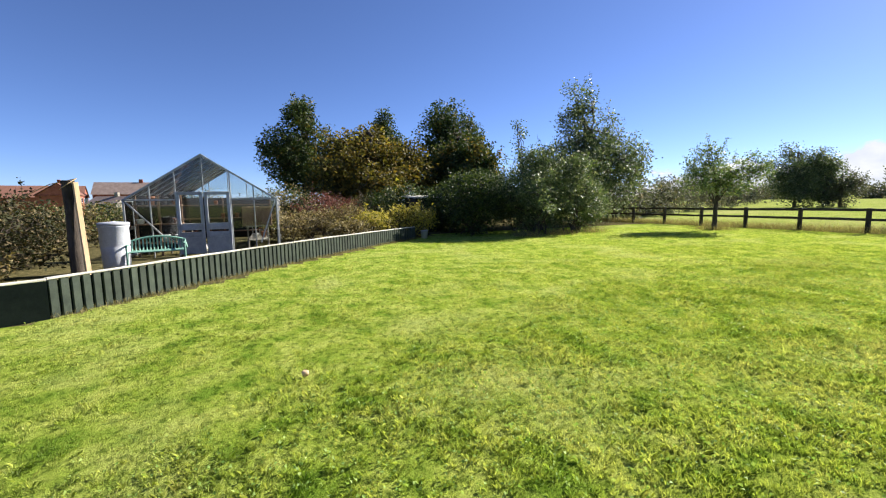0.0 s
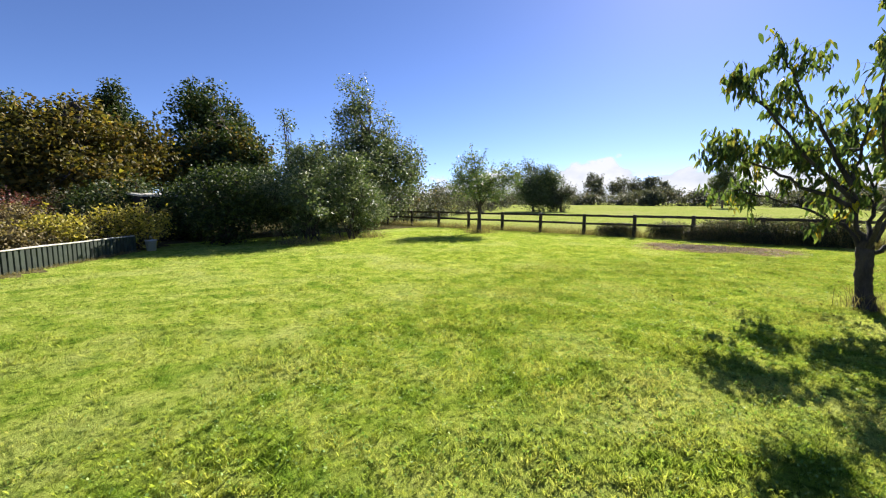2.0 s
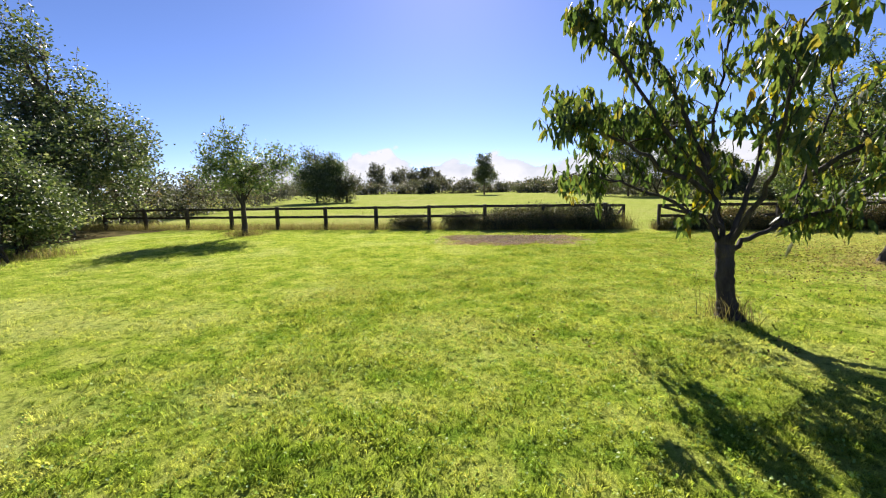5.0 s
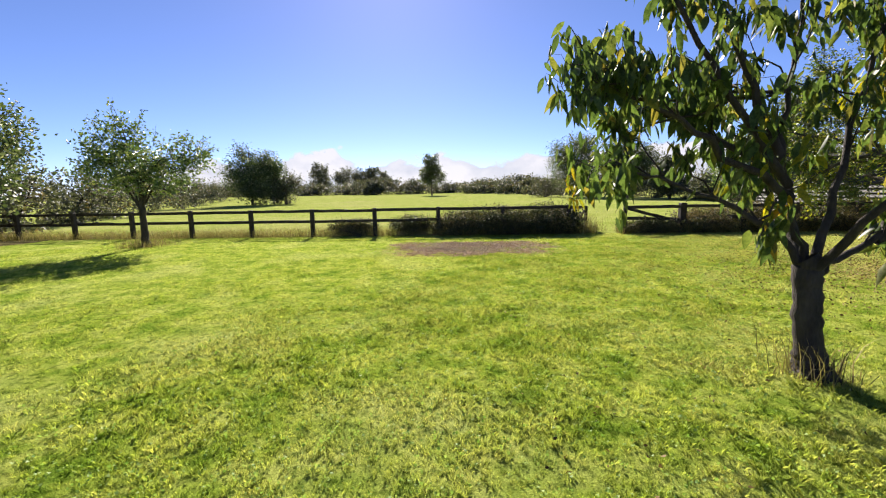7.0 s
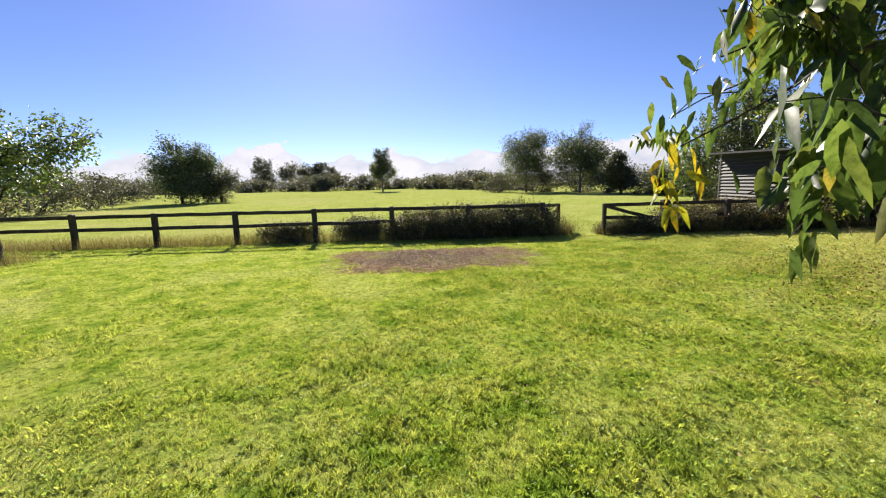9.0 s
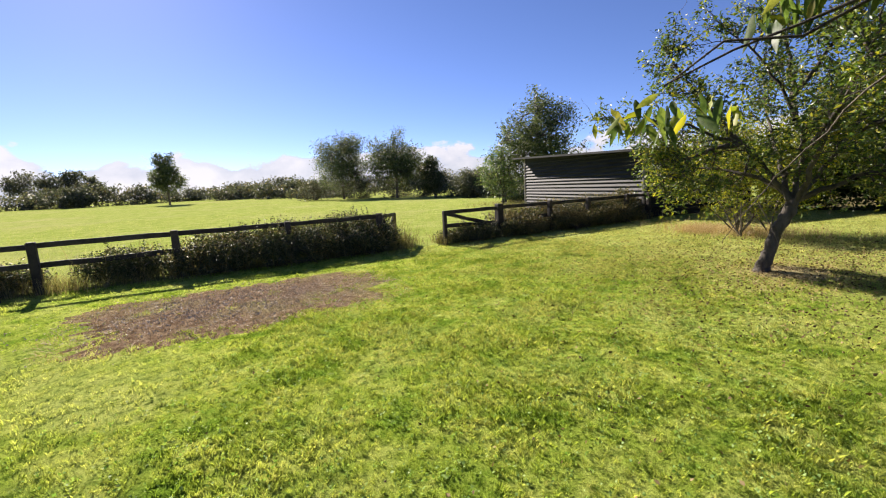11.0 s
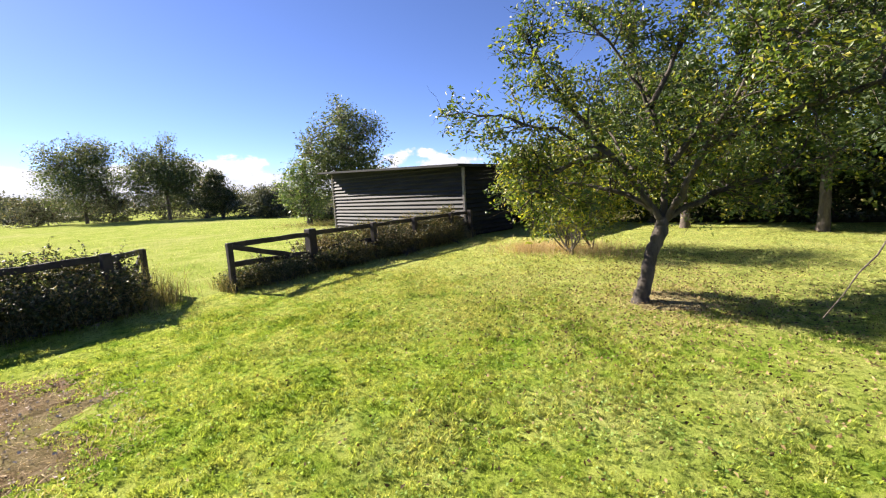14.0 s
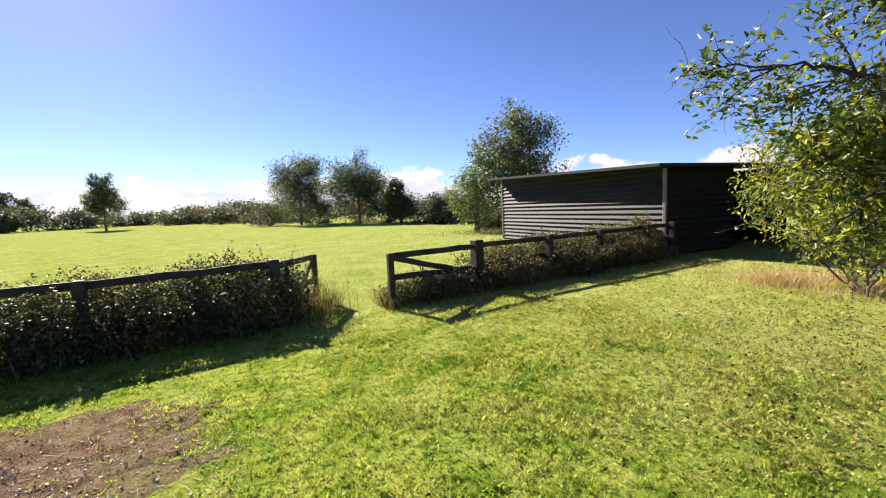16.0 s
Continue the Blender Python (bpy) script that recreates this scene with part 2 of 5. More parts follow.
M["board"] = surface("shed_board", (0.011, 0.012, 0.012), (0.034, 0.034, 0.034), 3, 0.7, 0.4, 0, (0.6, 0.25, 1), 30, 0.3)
# darker copy of the shed board, with shade put into its colour
M["dark_board"] = surface("shade_dark_board", (0.01, 0.011, 0.012), (0.028, 0.028, 0.028), 3, 0.75, 0.4, 0, (0.3, 0.6, 1), 30, 0.3)
M["roof_sheet"] = surface("grey_roof_sheet", (0.018, 0.019, 0.02), (0.045, 0.046, 0.048), 2, 0.8, 0.2, spec=0.15)
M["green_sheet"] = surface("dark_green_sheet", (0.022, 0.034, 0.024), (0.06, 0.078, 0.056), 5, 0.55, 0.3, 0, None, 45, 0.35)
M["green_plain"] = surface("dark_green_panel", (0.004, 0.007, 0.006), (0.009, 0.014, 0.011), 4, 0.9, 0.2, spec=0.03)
M["cap"] = surface("bleached_capping", (0.42, 0.4, 0.34), (0.68, 0.65, 0.57), 8, 0.75, 0.3)
M["alloy"] = surface("dull_aluminium", (0.3, 0.32, 0.33), (0.52, 0.54, 0.55), 6, 0.42, 0.15, 0.75)
M["door_blue"] = surface("pale_blue_grey_panel", (0.3, 0.33, 0.36), (0.46, 0.49, 0.52), 5, 0.5, 0.1)
M["plastic_grey"] = surface("pale_grey_plastic", (0.46, 0.48, 0.53), (0.6, 0.62, 0.67), 4, 0.45, 0.08)
M["bench_green"] = surface("mint_green_paint", (0.12, 0.3, 0.23), (0.3, 0.5, 0.41), 14, 0.5, 0.2)
M["brick_wall"] = surface("red_brick", (0.2, 0.06, 0.04), (0.32, 0.11, 0.075), 1.5, 0.85, 0.2)
M["roof_tile"] = surface("grey_brown_roof_tiles", (0.16, 0.12, 0.11), (0.27, 0.21, 0.19), 1.2, 0.85, 0.2)
M["roof_red"] = surface("red_roof_tiles", (0.18, 0.085, 0.06), (0.27, 0.13, 0.095), 1.2, 0.85, 0.2)
M["white"] = surface("white_paint", (0.6, 0.6, 0.58), (0.78, 0.78, 0.76), 5, 0.5, 0.1)
M["pane_dark"] = surface("dark_window_pane", (0.02, 0.025, 0.03), (0.05, 0.06, 0.07), 2, 0.1, 0)
M["terracotta"] = surface("terracotta", (0.3, 0.12, 0.06), (0.45, 0.2, 0.11), 9, 0.8, 0.2)
M["brown_board"] = surface("brown_chipboard", (0.17, 0.1, 0.065), (0.3, 0.19, 0.125), 6, 0.7, 0.2)
M["stone_chip"] = surface("pale_stone_chip", (0.42, 0.34, 0.26), (0.74, 0.65, 0.54), 30, 0.8, 0.2)
M["dark_plastic"] = surface("black_plastic", (0.015, 0.015, 0.016), (0.035, 0.035, 0.036), 8, 0.5, 0.1)
m, nt, p, out = material("clear_glass")
p.inputs["Base Color"].default_value = (0.9, 0.95, 0.95, 1)
p.inputs["Roughness"].default_value = 0.03
tp = nt.nodes.new("ShaderNodeBsdfTransparent")
tp.inputs[0].default_value = (0.89, 0.92, 0.92, 1)
gl = nt.nodes.new("ShaderNodeBsdfGlossy")
gl.inputs["Roughness"].default_value = 0.04
fr = nt.nodes.new("ShaderNodeFresnel")
fr.inputs[0].default_value = 1.5
gx = nt.nodes.new("ShaderNodeMixShader")
nt.links.new(fr.outputs[0], gx.inputs[0])
nt.links.new(tp.outputs[0], gx.inputs[1])
nt.links.new(gl.outputs[0], gx.inputs[2])
nt.links.new(gx.outputs[0], out.inputs[0])
M["glass"] = m


# ---- mesh helpers ----
def mesh_from(name, verts, faces, mat):
    """A mesh from arrays of places and of equal-sided faces."""
    verts, faces = np.asarray(verts, np.float32), np.asarray(faces, np.int32)
    me = bpy.data.meshes.new(name)
    me.vertices.add(len(verts))
    me.vertices.foreach_set("co", verts.ravel())
    k = faces.shape[1]
    me.loops.add(faces.size)
    me.loops.foreach_set("vertex_index", faces.ravel())
    me.polygons.add(len(faces))
    me.polygons.foreach_set("loop_start", np.arange(0, faces.size, k, dtype=np.int32))
    me.update(calc_edges=True)
    me.materials.append(mat)
    return me


def part(name, data, mat, parent=None, label=""):
    """Links a bmesh or a mesh as one object under a thing or a part."""
    if isinstance(data, bmesh.types.BMesh):
        me = bpy.data.meshes.new(name)
        data.to_mesh(me)
        data.free()
        me.materials.append(mat)
        data = me
    ob = new(name, data)
    if parent is not None:
        ob.parent = parent
    if label:
        ob["label"] = label
    return ob


def thing(name, place, label, category, group="", kind="", turn=0.0):
    ob = new(name)
    ob.matrix_world = pose(*place, 0, 0, turn)
    return tagged(ob, label, category, group, kind)


def box(bm, c, s, rot=(0, 0, 0), bevel=0.0):
    r = bmesh.ops.create_cube(bm, size=1, matrix=Matrix.Translation(c) @ Euler([radians(a) for a in rot]).to_matrix().to_4x4() @ Matrix.Diagonal((*s, 1)))
    if bevel:
        edges = list({e for v in r["verts"] for e in v.link_edges})
        bmesh.ops.bevel(bm, geom=edges, offset=bevel, segments=1, affect='EDGES')
    return bm


def beam(a, b, w, h, jitter=0.0, steps=1, bevel=0.008, up=(0, 0, 1)):
    """A squared timber from a to b, w wide and h high, a little uneven."""
    a, b = Vector(a), Vector(b)
    d = (b - a).normalized()
    side = d.cross(Vector(up))
    side = side.normalized() if side.length > 1e-4 else Vector((1, 0, 0))
    top = side.cross(d).normalized()
    bm = bmesh.new()
    rings = []
    for i in range(steps + 1):
        c = a.lerp(b, i / steps)
        jw, jh = (random.uniform(-jitter, jitter) for _ in range(2))
        ring = []
        ww, hh, k = w / 2 + jw * 0.5, h / 2 + jh * 0.5, bevel
        for x, z in ((-ww, -hh + k), (-ww, hh - k), (-ww + k, hh), (ww - k, hh), (ww, hh - k), (ww, -hh + k), (ww - k, -hh), (-ww + k, -hh)):
            ring.append(bm.verts.new(c + side * (x + jw) + top * (z + jh)))
        rings.append(ring)
    for r0, r1 in zip(rings, rings[1:]):
        for j in range(8):
            bm.faces.new((r0[j], r0[(j + 1) % 8], r1[(j + 1) % 8], r1[j]))
    bm.faces.new(rings[0][::-1])
    bm.faces.new(rings[-1])
    bmesh.ops.recalc_face_normals(bm, faces=bm.faces)
    return bm


def lathe(profile, sides=24):
    """A round body from (radius, height) pairs, about z."""
    bm = bmesh.new()
    rings = [[bm.verts.new((r * math.cos(2 * math.pi * j / sides), r * math.sin(2 * math.pi * j / sides), z)) for j in range(sides)] for r, z in profile]
    for r0, r1 in zip(rings, rings[1:]):
        for j in range(sides):
            bm.faces.new((r0[j], r0[(j + 1) % sides], r1[(j + 1) % sides], r1[j]))
    bm.faces.new(rings[0][::-1])
    bm.faces.new(rings[-1])
    for f in bm.faces:
        f.smooth = True
    return bm


def tube_arrays(lines, sides=6):
    """Tapered tubes along lines of (places, radii), as arrays."""
    V, F, base = [], [], 0
    ang = np.arange(sides) * 2 * np.pi / sides
    for pts, rad in lines:
        pts, rad = np.asarray(pts, float), np.asarray(rad, float)
        t = np.gradient(pts, axis=0)
        t /= np.linalg.norm(t, axis=1, keepdims=True) + 1e-9
        ref = np.array([0.0, 0.0, 1.0]) if abs(t[:, 2]).mean() < 0.8 else np.array([1.0, 0.0, 0.0])
        u = np.cross(t, ref)
        u /= np.linalg.norm(u, axis=1, keepdims=True) + 1e-9
        w = np.cross(t, u)
        ring = pts[:, None] + rad[:, None, None] * (np.cos(ang)[None, :, None] * u[:, None] + np.sin(ang)[None, :, None] * w[:, None])
        V.append(ring.reshape(-1, 3))
        n = len(pts)
        i = np.arange(n - 1)[:, None] * sides + np.arange(sides)[None]
        j = np.arange(n - 1)[:, None] * sides + (np.arange(sides)[None] + 1) % sides
        F.append(np.stack([i, j, j + sides, i + sides], -1).reshape(-1, 4) + base)
        base += n * sides
    return np.concatenate(V), np.concatenate(F)


def tube_mesh(name, lines, mat, sides=6):
    v, f = tube_arrays(lines, sides)
    me = mesh_from(name, v, f, mat)
    me.polygons.foreach_set("use_smooth", np.ones(len(me.polygons), bool))
    return me


def unit(v):
    return v / (np.linalg.norm(v, axis=-1, keepdims=True) + 1e-9)


def leaf_mesh(name, P, rng, length, width, mat, droop=0.2, fine=False):
    """A leaf at each place: folded along its rib, hanging by droop."""
    n = len(P)
    d = unit(rng.normal(size=(n, 3)) * (1, 1, 0.6) + np.array([0, 0, -2.2 * droop]))
    s = unit(np.cross(d, rng.normal(size=(n, 3))))
    nn = np.cross(d, s)
    L = (length * rng.uniform(0.6, 1.25, n))[:, None]
    W = L * (width / length) * rng.uniform(0.8, 1.2, n)[:, None]
    if not fine:
        a, tip, mid = P, P + d * L, P + d * L * 0.45
        v = np.stack([a, mid + s * W / 2 + nn * W * 0.22, tip - nn * L * 0.12, mid - s * W / 2 + nn * W * 0.22], 1).reshape(-1, 3)
        k = (np.arange(n) * 4)[:, None]
        f = np.concatenate([k + [[0, 1, 2]], k + [[0, 2, 3]]], 1).reshape(-1, 3)
    else:
        fall = rng.uniform(0.1, 0.45, n)[:, None] * L * np.array([0, 0, -1.0])
        rows, prof, ts = [P], (0.62, 1.0, 0.86, 0.42), (0.16, 0.38, 0.64, 0.85)
        for t_, w_ in zip(ts, prof):
            m_ = P + d * L * t_ + fall * t_ * t_
            lift_ = nn * W * (0.16 + 0.1 * rng.normal(size=(n, 1))) * w_
            rows += [m_ + s * W * 0.5 * w_ + lift_, m_, m_ - s * W * 0.5 * w_ + lift_]
        rows.append(P + d * L + fall)
        v = np.stack(rows, 1).reshape(-1, 3)
        tri = [[0, 1, 2], [0, 2, 3], [10, 13, 11], [11, 13, 12]]
        for q in (1, 4, 7):
            tri += [[q, q + 3, q + 4], [q, q + 4, q + 1], [q + 1, q + 4, q + 5], [q + 1, q + 5, q + 2]]
        k = (np.arange(n) * 14)[:, None]
        f = np.concatenate([k + [q] for q in tri], 1).reshape(-1, 3)
        me = mesh_from(name, v, f, mat)
        me.polygons.foreach_set("use_smooth", np.ones(len(me.polygons), bool))
        return me
    return mesh_from(name, v, f, mat)


def curve_line(a, b, lift, r0, r1, rng, n=7, wob=0.04):
    """A bent, tapering branch from a to b."""
    a, b = np.asarray(a, float), np.asarray(b, float)
    t = np.linspace(0, 1, n)[:, None]
    c = (a + b) / 2 + np.array([0, 0, lift * np.linalg.norm(b - a)])
    pts = (1 - t) ** 2 * a + 2 * t * (1 - t) * c + t ** 2 * b
    pts[1:-1] += rng.normal(size=(n - 2, 3)) * wob * np.linalg.norm(b - a)
    return pts, r0 + (r1 - r0) * t[:, 0] ** 0.8


def plant(name, label, category, base, trunk, blobs, clumps, per, spread, leaf, mats, seed, limbs=7, limb_r=0.05, twig_r=0.008,
          bark="bark", droop=0.2, fine=False, group="", twigs=0, clear=None, lift=0.12, shell=0.5, spikes=0, spike=0.8):
    """A tree or bush: trunk (dx, dy, z, radius rows), limbs that reach the crown's bodies (x, y, z, rx, ry, rz from the base), clumps of leaves.
    mats: (leaf material, share) pairs; clear: a test that keeps leaf places."""
    rng = np.random.default_rng(seed)
    root = thing(name, base, label, category, group)
    blobs = np.array(blobs, float)
    vol = blobs[:, 3] * blobs[:, 4] * blobs[:, 5]
    pick = rng.choice(len(blobs), clumps, p=vol / vol.sum())
    dirs = unit(rng.normal(size=(clumps, 3)))
    C = blobs[pick, :3] + dirs * blobs[pick, 3:] * (rng.uniform(0, 1, clumps) ** shell)[:, None]
    C[:, 2] = np.maximum(C[:, 2], 0.08)
    lines = []
    if trunk:
        T = np.array(trunk, float)
        k = np.linspace(0, len(T) - 1, max(8, 3 * len(T)))
        tp_ = np.stack([np.interp(k, np.arange(len(T)), T[:, j]) for j in range(4)], 1)
        tp_[1:, :2] += rng.normal(size=(len(tp_) - 1, 2)) * 0.012
        part("trunk", tube_mesh("trunk", [(tp_[:, :3], tp_[:, 3])], M[bark], 12), M[bark], root)
        hub = tp_[len(tp_) // 2:, :3]
    else:
        hub = np.array([[0, 0, 0.0]]) + rng.normal(size=(5, 3)) * (0.25, 0.25, 0)
    ends = C[rng.choice(clumps, min(limbs, clumps), replace=False)]
    nodes = []
    for e in ends:
        s = hub[rng.integers(len(hub))]
        pts, rad = curve_line(s, e, lift, limb_r, twig_r * 1.5, rng, 9, 0.018)
        lines.append((pts, rad))
        nodes.append(pts[2:])
    nodes = np.concatenate(nodes)
    where = []
    for c in C:
        dist = np.linalg.norm(nodes - c, axis=1) + 0.6 * np.maximum(0, nodes[:, 2] - c[2])
        s = nodes[np.argmin(dist)]
        if np.linalg.norm(s - c) > 0.05:
            pts, rad = curve_line(s, c, 0.1, twig_r * 1.6, twig_r * 0.4, rng, 5, 0.06)
            lines.append((pts, rad))
            where.append(pts[3:])
    for _ in range(twigs):
        s = nodes[rng.integers(len(nodes))]
        e = s + rng.normal(size=3) * spread * (1.6, 1.6, 1.0)
        e[2] = max(e[2], 0.1)
        lines.append(curve_line(s, e, -0.05, twig_r, twig_r * 0.35, rng, 5, 0.08))
    sprigs = []
    if spikes:
        heart = (blobs[:, :3] * vol[:, None]).sum(0) / vol.sum()
        far_out = C[np.argsort(-np.linalg.norm((C - heart) / blobs[:, 3:].max(0), axis=1))[:max(spikes, clumps // 2)]]
        for _ in range(spikes):
            s = far_out[rng.integers(len(far_out))]
            way = unit(unit(s - heart) * 0.7 + np.array([0, 0, 0.75]) + rng.normal(size=3) * 0.22)
            pts, rad = curve_line(s, s + way * spike * rng.uniform(0.35, 1.0), 0.03, twig_r, twig_r * 0.35, rng, 6, 0.03)
            lines.append((pts, rad))
            k = rng.uniform(0, 5, 14)
            sprigs.append(np.stack([np.interp(k, np.arange(6), pts[:, j]) for j in range(3)], 1) + np.clip(rng.normal(size=(14, 3)), -1.5, 1.5) * leaf[0] * 0.3)
    v1, f1 = tube_arrays(lines[:len(ends)], 6)
    v2, f2_ = tube_arrays(lines[len(ends):], 3 if base[0] < -16 or base[1] > 5 or not trunk else 4)
    bme = mesh_from("branch", np.concatenate([v1, v2]), np.concatenate([f1, f2_ + len(v1)]), M[bark])
    bme.polygons.foreach_set("use_smooth", np.ones(len(bme.polygons), bool))
    part("branch", bme, M[bark], root)
    P = np.repeat(C, per, 0) + np.clip(rng.normal(size=(clumps * per, 3)), -1.5, 1.5) * spread * (1, 1, 0.8)
    if where:
        along = np.repeat(np.concatenate(where), 3, 0)
        P = np.concatenate([P, along + rng.normal(size=along.shape) * spread * 0.4])
    if sprigs:
        P = np.concatenate([P] + sprigs)
    P[:, 2] = np.where(P[:, 2] < 0.03, rng.uniform(0.03, 0.3, len(P)), P[:, 2])
    if clear:
        P = P[clear(P + np.array(base))]
    # colour goes by clump, so that a bough turns together
    owner = rng.uniform(size=len(P)) * 0.5 + 0.5 * (np.sin(P[:, 0] * 2.1 + seed) * np.sin(P[:, 1] * 2.3) * 0.5 + 0.5)
    edge, lo = np.cumsum([w for _, w in mats]), -1.0
    for (mat, _), hi in zip(mats, edge):
        sel = P[(owner > lo) & (owner <= hi)]
        lo = hi
        if len(sel):
            part("crown", leaf_mesh("crown", sel, rng, leaf[0], leaf[1], M[mat], droop, fine), M[mat], root)
    return root


def grown_tree(name, label, base, trunk, limbs, sides, subs, side_len, sub_len, per, leaf, mats, seed, bark, droop, fine=False,
               limb_r=0.05, up=0.25, bare=0, clear=None, scatter=0.04, start=0.28):
    """A tree grown from its boughs: limbs (lines of places from the base) bear side branches, these bear shoots, and leaves sit along the shoots."""
    rng = np.random.default_rng(seed)
    root = thing(name, base, label, "tree")
    T = np.array(trunk, float)
    k = np.linspace(0, len(T) - 1, 5 * len(T))
    tp_ = np.stack([np.interp(k, np.arange(len(T)), T[:, j]) for j in range(4)], 1)
    tp_[1:, :2] += rng.normal(size=(len(tp_) - 1, 2)) * 0.007
    tp_[:, 3] *= rng.uniform(0.94, 1.08, len(tp_))
    part("trunk", tube_mesh("trunk", [(tp_[:, :3], tp_[:, 3])], M[bark], 14), M[bark], root)
    boughs, twigs, shoots = [], [], []

    def offshoots(pts, n, length, r0, lo, store):
        out_ = []
        tan = unit(np.gradient(pts, axis=0))
        for _ in range(n):
            q = (lo + (1 - lo) * rng.uniform()) * (len(pts) - 1)
            i_ = int(min(q, len(pts) - 2))
            s = pts[i_] + (pts[i_ + 1] - pts[i_]) * (q - i_)
            way = unit(tan[i_] * rng.uniform(0.2, 0.9) + unit(rng.normal(size=3)) * 0.8 + np.array([0, 0, up]))
            line = curve_line(s, s + way * length * rng.uniform(0.45, 1.1), 0.05, r0 * rng.uniform(0.7, 1.1), r0 * 0.3, rng, 6, 0.045)
            store.append(line)
            out_.append(line[0])
        return out_

    for rows in limbs:
        L = np.array(rows, float)
        k = np.linspace(0, len(L) - 1, 4 * len(L))
        pts = np.stack([np.interp(k, np.arange(len(L)), L[:, j]) for j in range(3)], 1)
        pts[1:-1] = 0.25 * pts[:-2] + 0.5 * pts[1:-1] + 0.25 * pts[2:]
        pts[2:] += rng.normal(size=pts[2:].shape) * 0.018
        span = np.linspace(0, 1, len(pts))
        boughs.append((pts, limb_r * (1 - 0.82 * span ** 0.8)))
        for a_ in offshoots(pts, sides, side_len, limb_r * 0.3, start, twigs):
            shoots += [a_] + offshoots(a_, subs, sub_len, limb_r * 0.11, 0.2, twigs)
            offshoots(a_, bare, sub_len, limb_r * 0.09, 0.1, twigs)
        shoots.append(pts[-5:])
    v1, f1 = tube_arrays(boughs, 8)
    v2, f2_ = tube_arrays(twigs, 4)
    bme = mesh_from("branch", np.concatenate([v1, v2]), np.concatenate([f1, f2_ + len(v1)]), M[bark])
    bme.polygons.foreach_set("use_smooth", np.ones(len(bme.polygons), bool))
    part("branch", bme, M[bark], root)
    P = []
    for a_ in shoots:
        k = rng.uniform(0.15, 1, per) ** 0.75 * (len(a_) - 1)
        P.append(np.stack([np.interp(k, np.arange(len(a_)), a_[:, j]) for j in range(3)], 1))
    P = np.concatenate(P)
    P += np.clip(rng.normal(size=P.shape), -1.4, 1.4) * scatter
    if clear:
        P = P[clear(P + np.array(base))]
    owner = rng.uniform(size=len(P)) * 0.55 + 0.45 * (np.sin(P[:, 0] * 2.1 + seed) * np.sin(P[:, 1] * 2.3 + P[:, 2]) * 0.5 + 0.5)
    owner = np.argsort(np.argsort(owner)) / len(P)
    lo = -1.0
    for (mat, _), hi in zip(mats, np.cumsum([w for _, w in mats]) + 1e-6):
        sel = P[(owner > lo) & (owner <= hi)]
        lo = hi
        if len(sel):
            part("crown", leaf_mesh("crown", sel, rng, leaf[0], leaf[1], M[mat], droop, fine), M[mat], root)
    return root


def lumpy(h, w, low, sd, n=7):
    """Bodies of an uneven crown from height low to h."""
    q = random.Random(sd)
    mid = (low + h) / 2
    out_ = [(0, 0, mid - (h - low) * 0.06, w * 0.8, w * 0.8, (h - low) * 0.4)]
    for _ in range(n):
        z = q.uniform(low + (h - low) * 0.22, h - (h - low) * 0.16)
        reach = w * (1.05 - 0.75 * max(0, (z - mid) / (h - mid)))
        a_ = q.uniform(0, 6.28)
        r_ = reach * q.uniform(0.35, 0.85)
        s_ = w * q.uniform(0.28, 0.5)
        out_.append((r_ * math.cos(a_), r_ * math.sin(a_), z, s_, s_, min(s_ * 1.1, h - z)))
    out_.append((w * q.uniform(-0.25, 0.25), w * q.uniform(-0.25, 0.25), h * 0.88, w * 0.32, w * 0.32, h * 0.12))
    return out_


def blades(name, label, xy, rng, height, width, mat, lean=0.5, z=None, category="grass", parent=None):
    n = len(xy)
    h = height * rng.uniform(0.5, 1.4, n)
    a = rng.uniform(0, 2 * np.pi, n)
    s = np.stack([np.cos(a), np.sin(a), 0 * a], 1) * (width * rng.uniform(0.7, 1.3, n) / 2)[:, None]
    b = rng.uniform(0, 2 * np.pi, n)
    ln = rng.uniform(0.1, 1, n) * lean * h
    base = np.stack([xy[:, 0], xy[:, 1], (np.zeros(n) if z is None else z) - 0.005], 1)
    mid = base + np.stack([np.cos(b) * ln * 0.35, np.sin(b) * ln * 0.35, h * 0.6], 1)
    tip = base + np.stack([np.cos(b) * ln, np.sin(b) * ln, h * 0.95], 1)
    v = np.stack([base - s, base + s, mid + s * 0.7, mid - s * 0.7, tip], 1).reshape(-1, 3)
    k = (np.arange(n) * 5)[:, None]
    f = np.concatenate([k + [q] for q in ([0, 1, 2], [0, 2, 3], [3, 2, 4])], 1).reshape(-1, 3)
    ob = part(name, mesh_from(name, v, f, mat), mat)
    return tagged(ob, label, category, kind="stuff")

# ---- ground ----
def lift_of(x, y):
    """Height of the ground: a flat garden, a meadow that rises slightly far off."""
    far = np.clip((np.hypot(x, y) - 25) / 100, 0, 1)
    return 0.55 * far * far * (3 - 2 * far) * np.clip(y / 40, 0, 1)


def axis_steps(lo, hi, step):
    mid = np.arange(lo, hi + step / 2, step)
    out = np.cumsum(step * 1.35 ** np.arange(1, 28))
    return np.concatenate([(lo - out)[::-1], mid, hi + out])


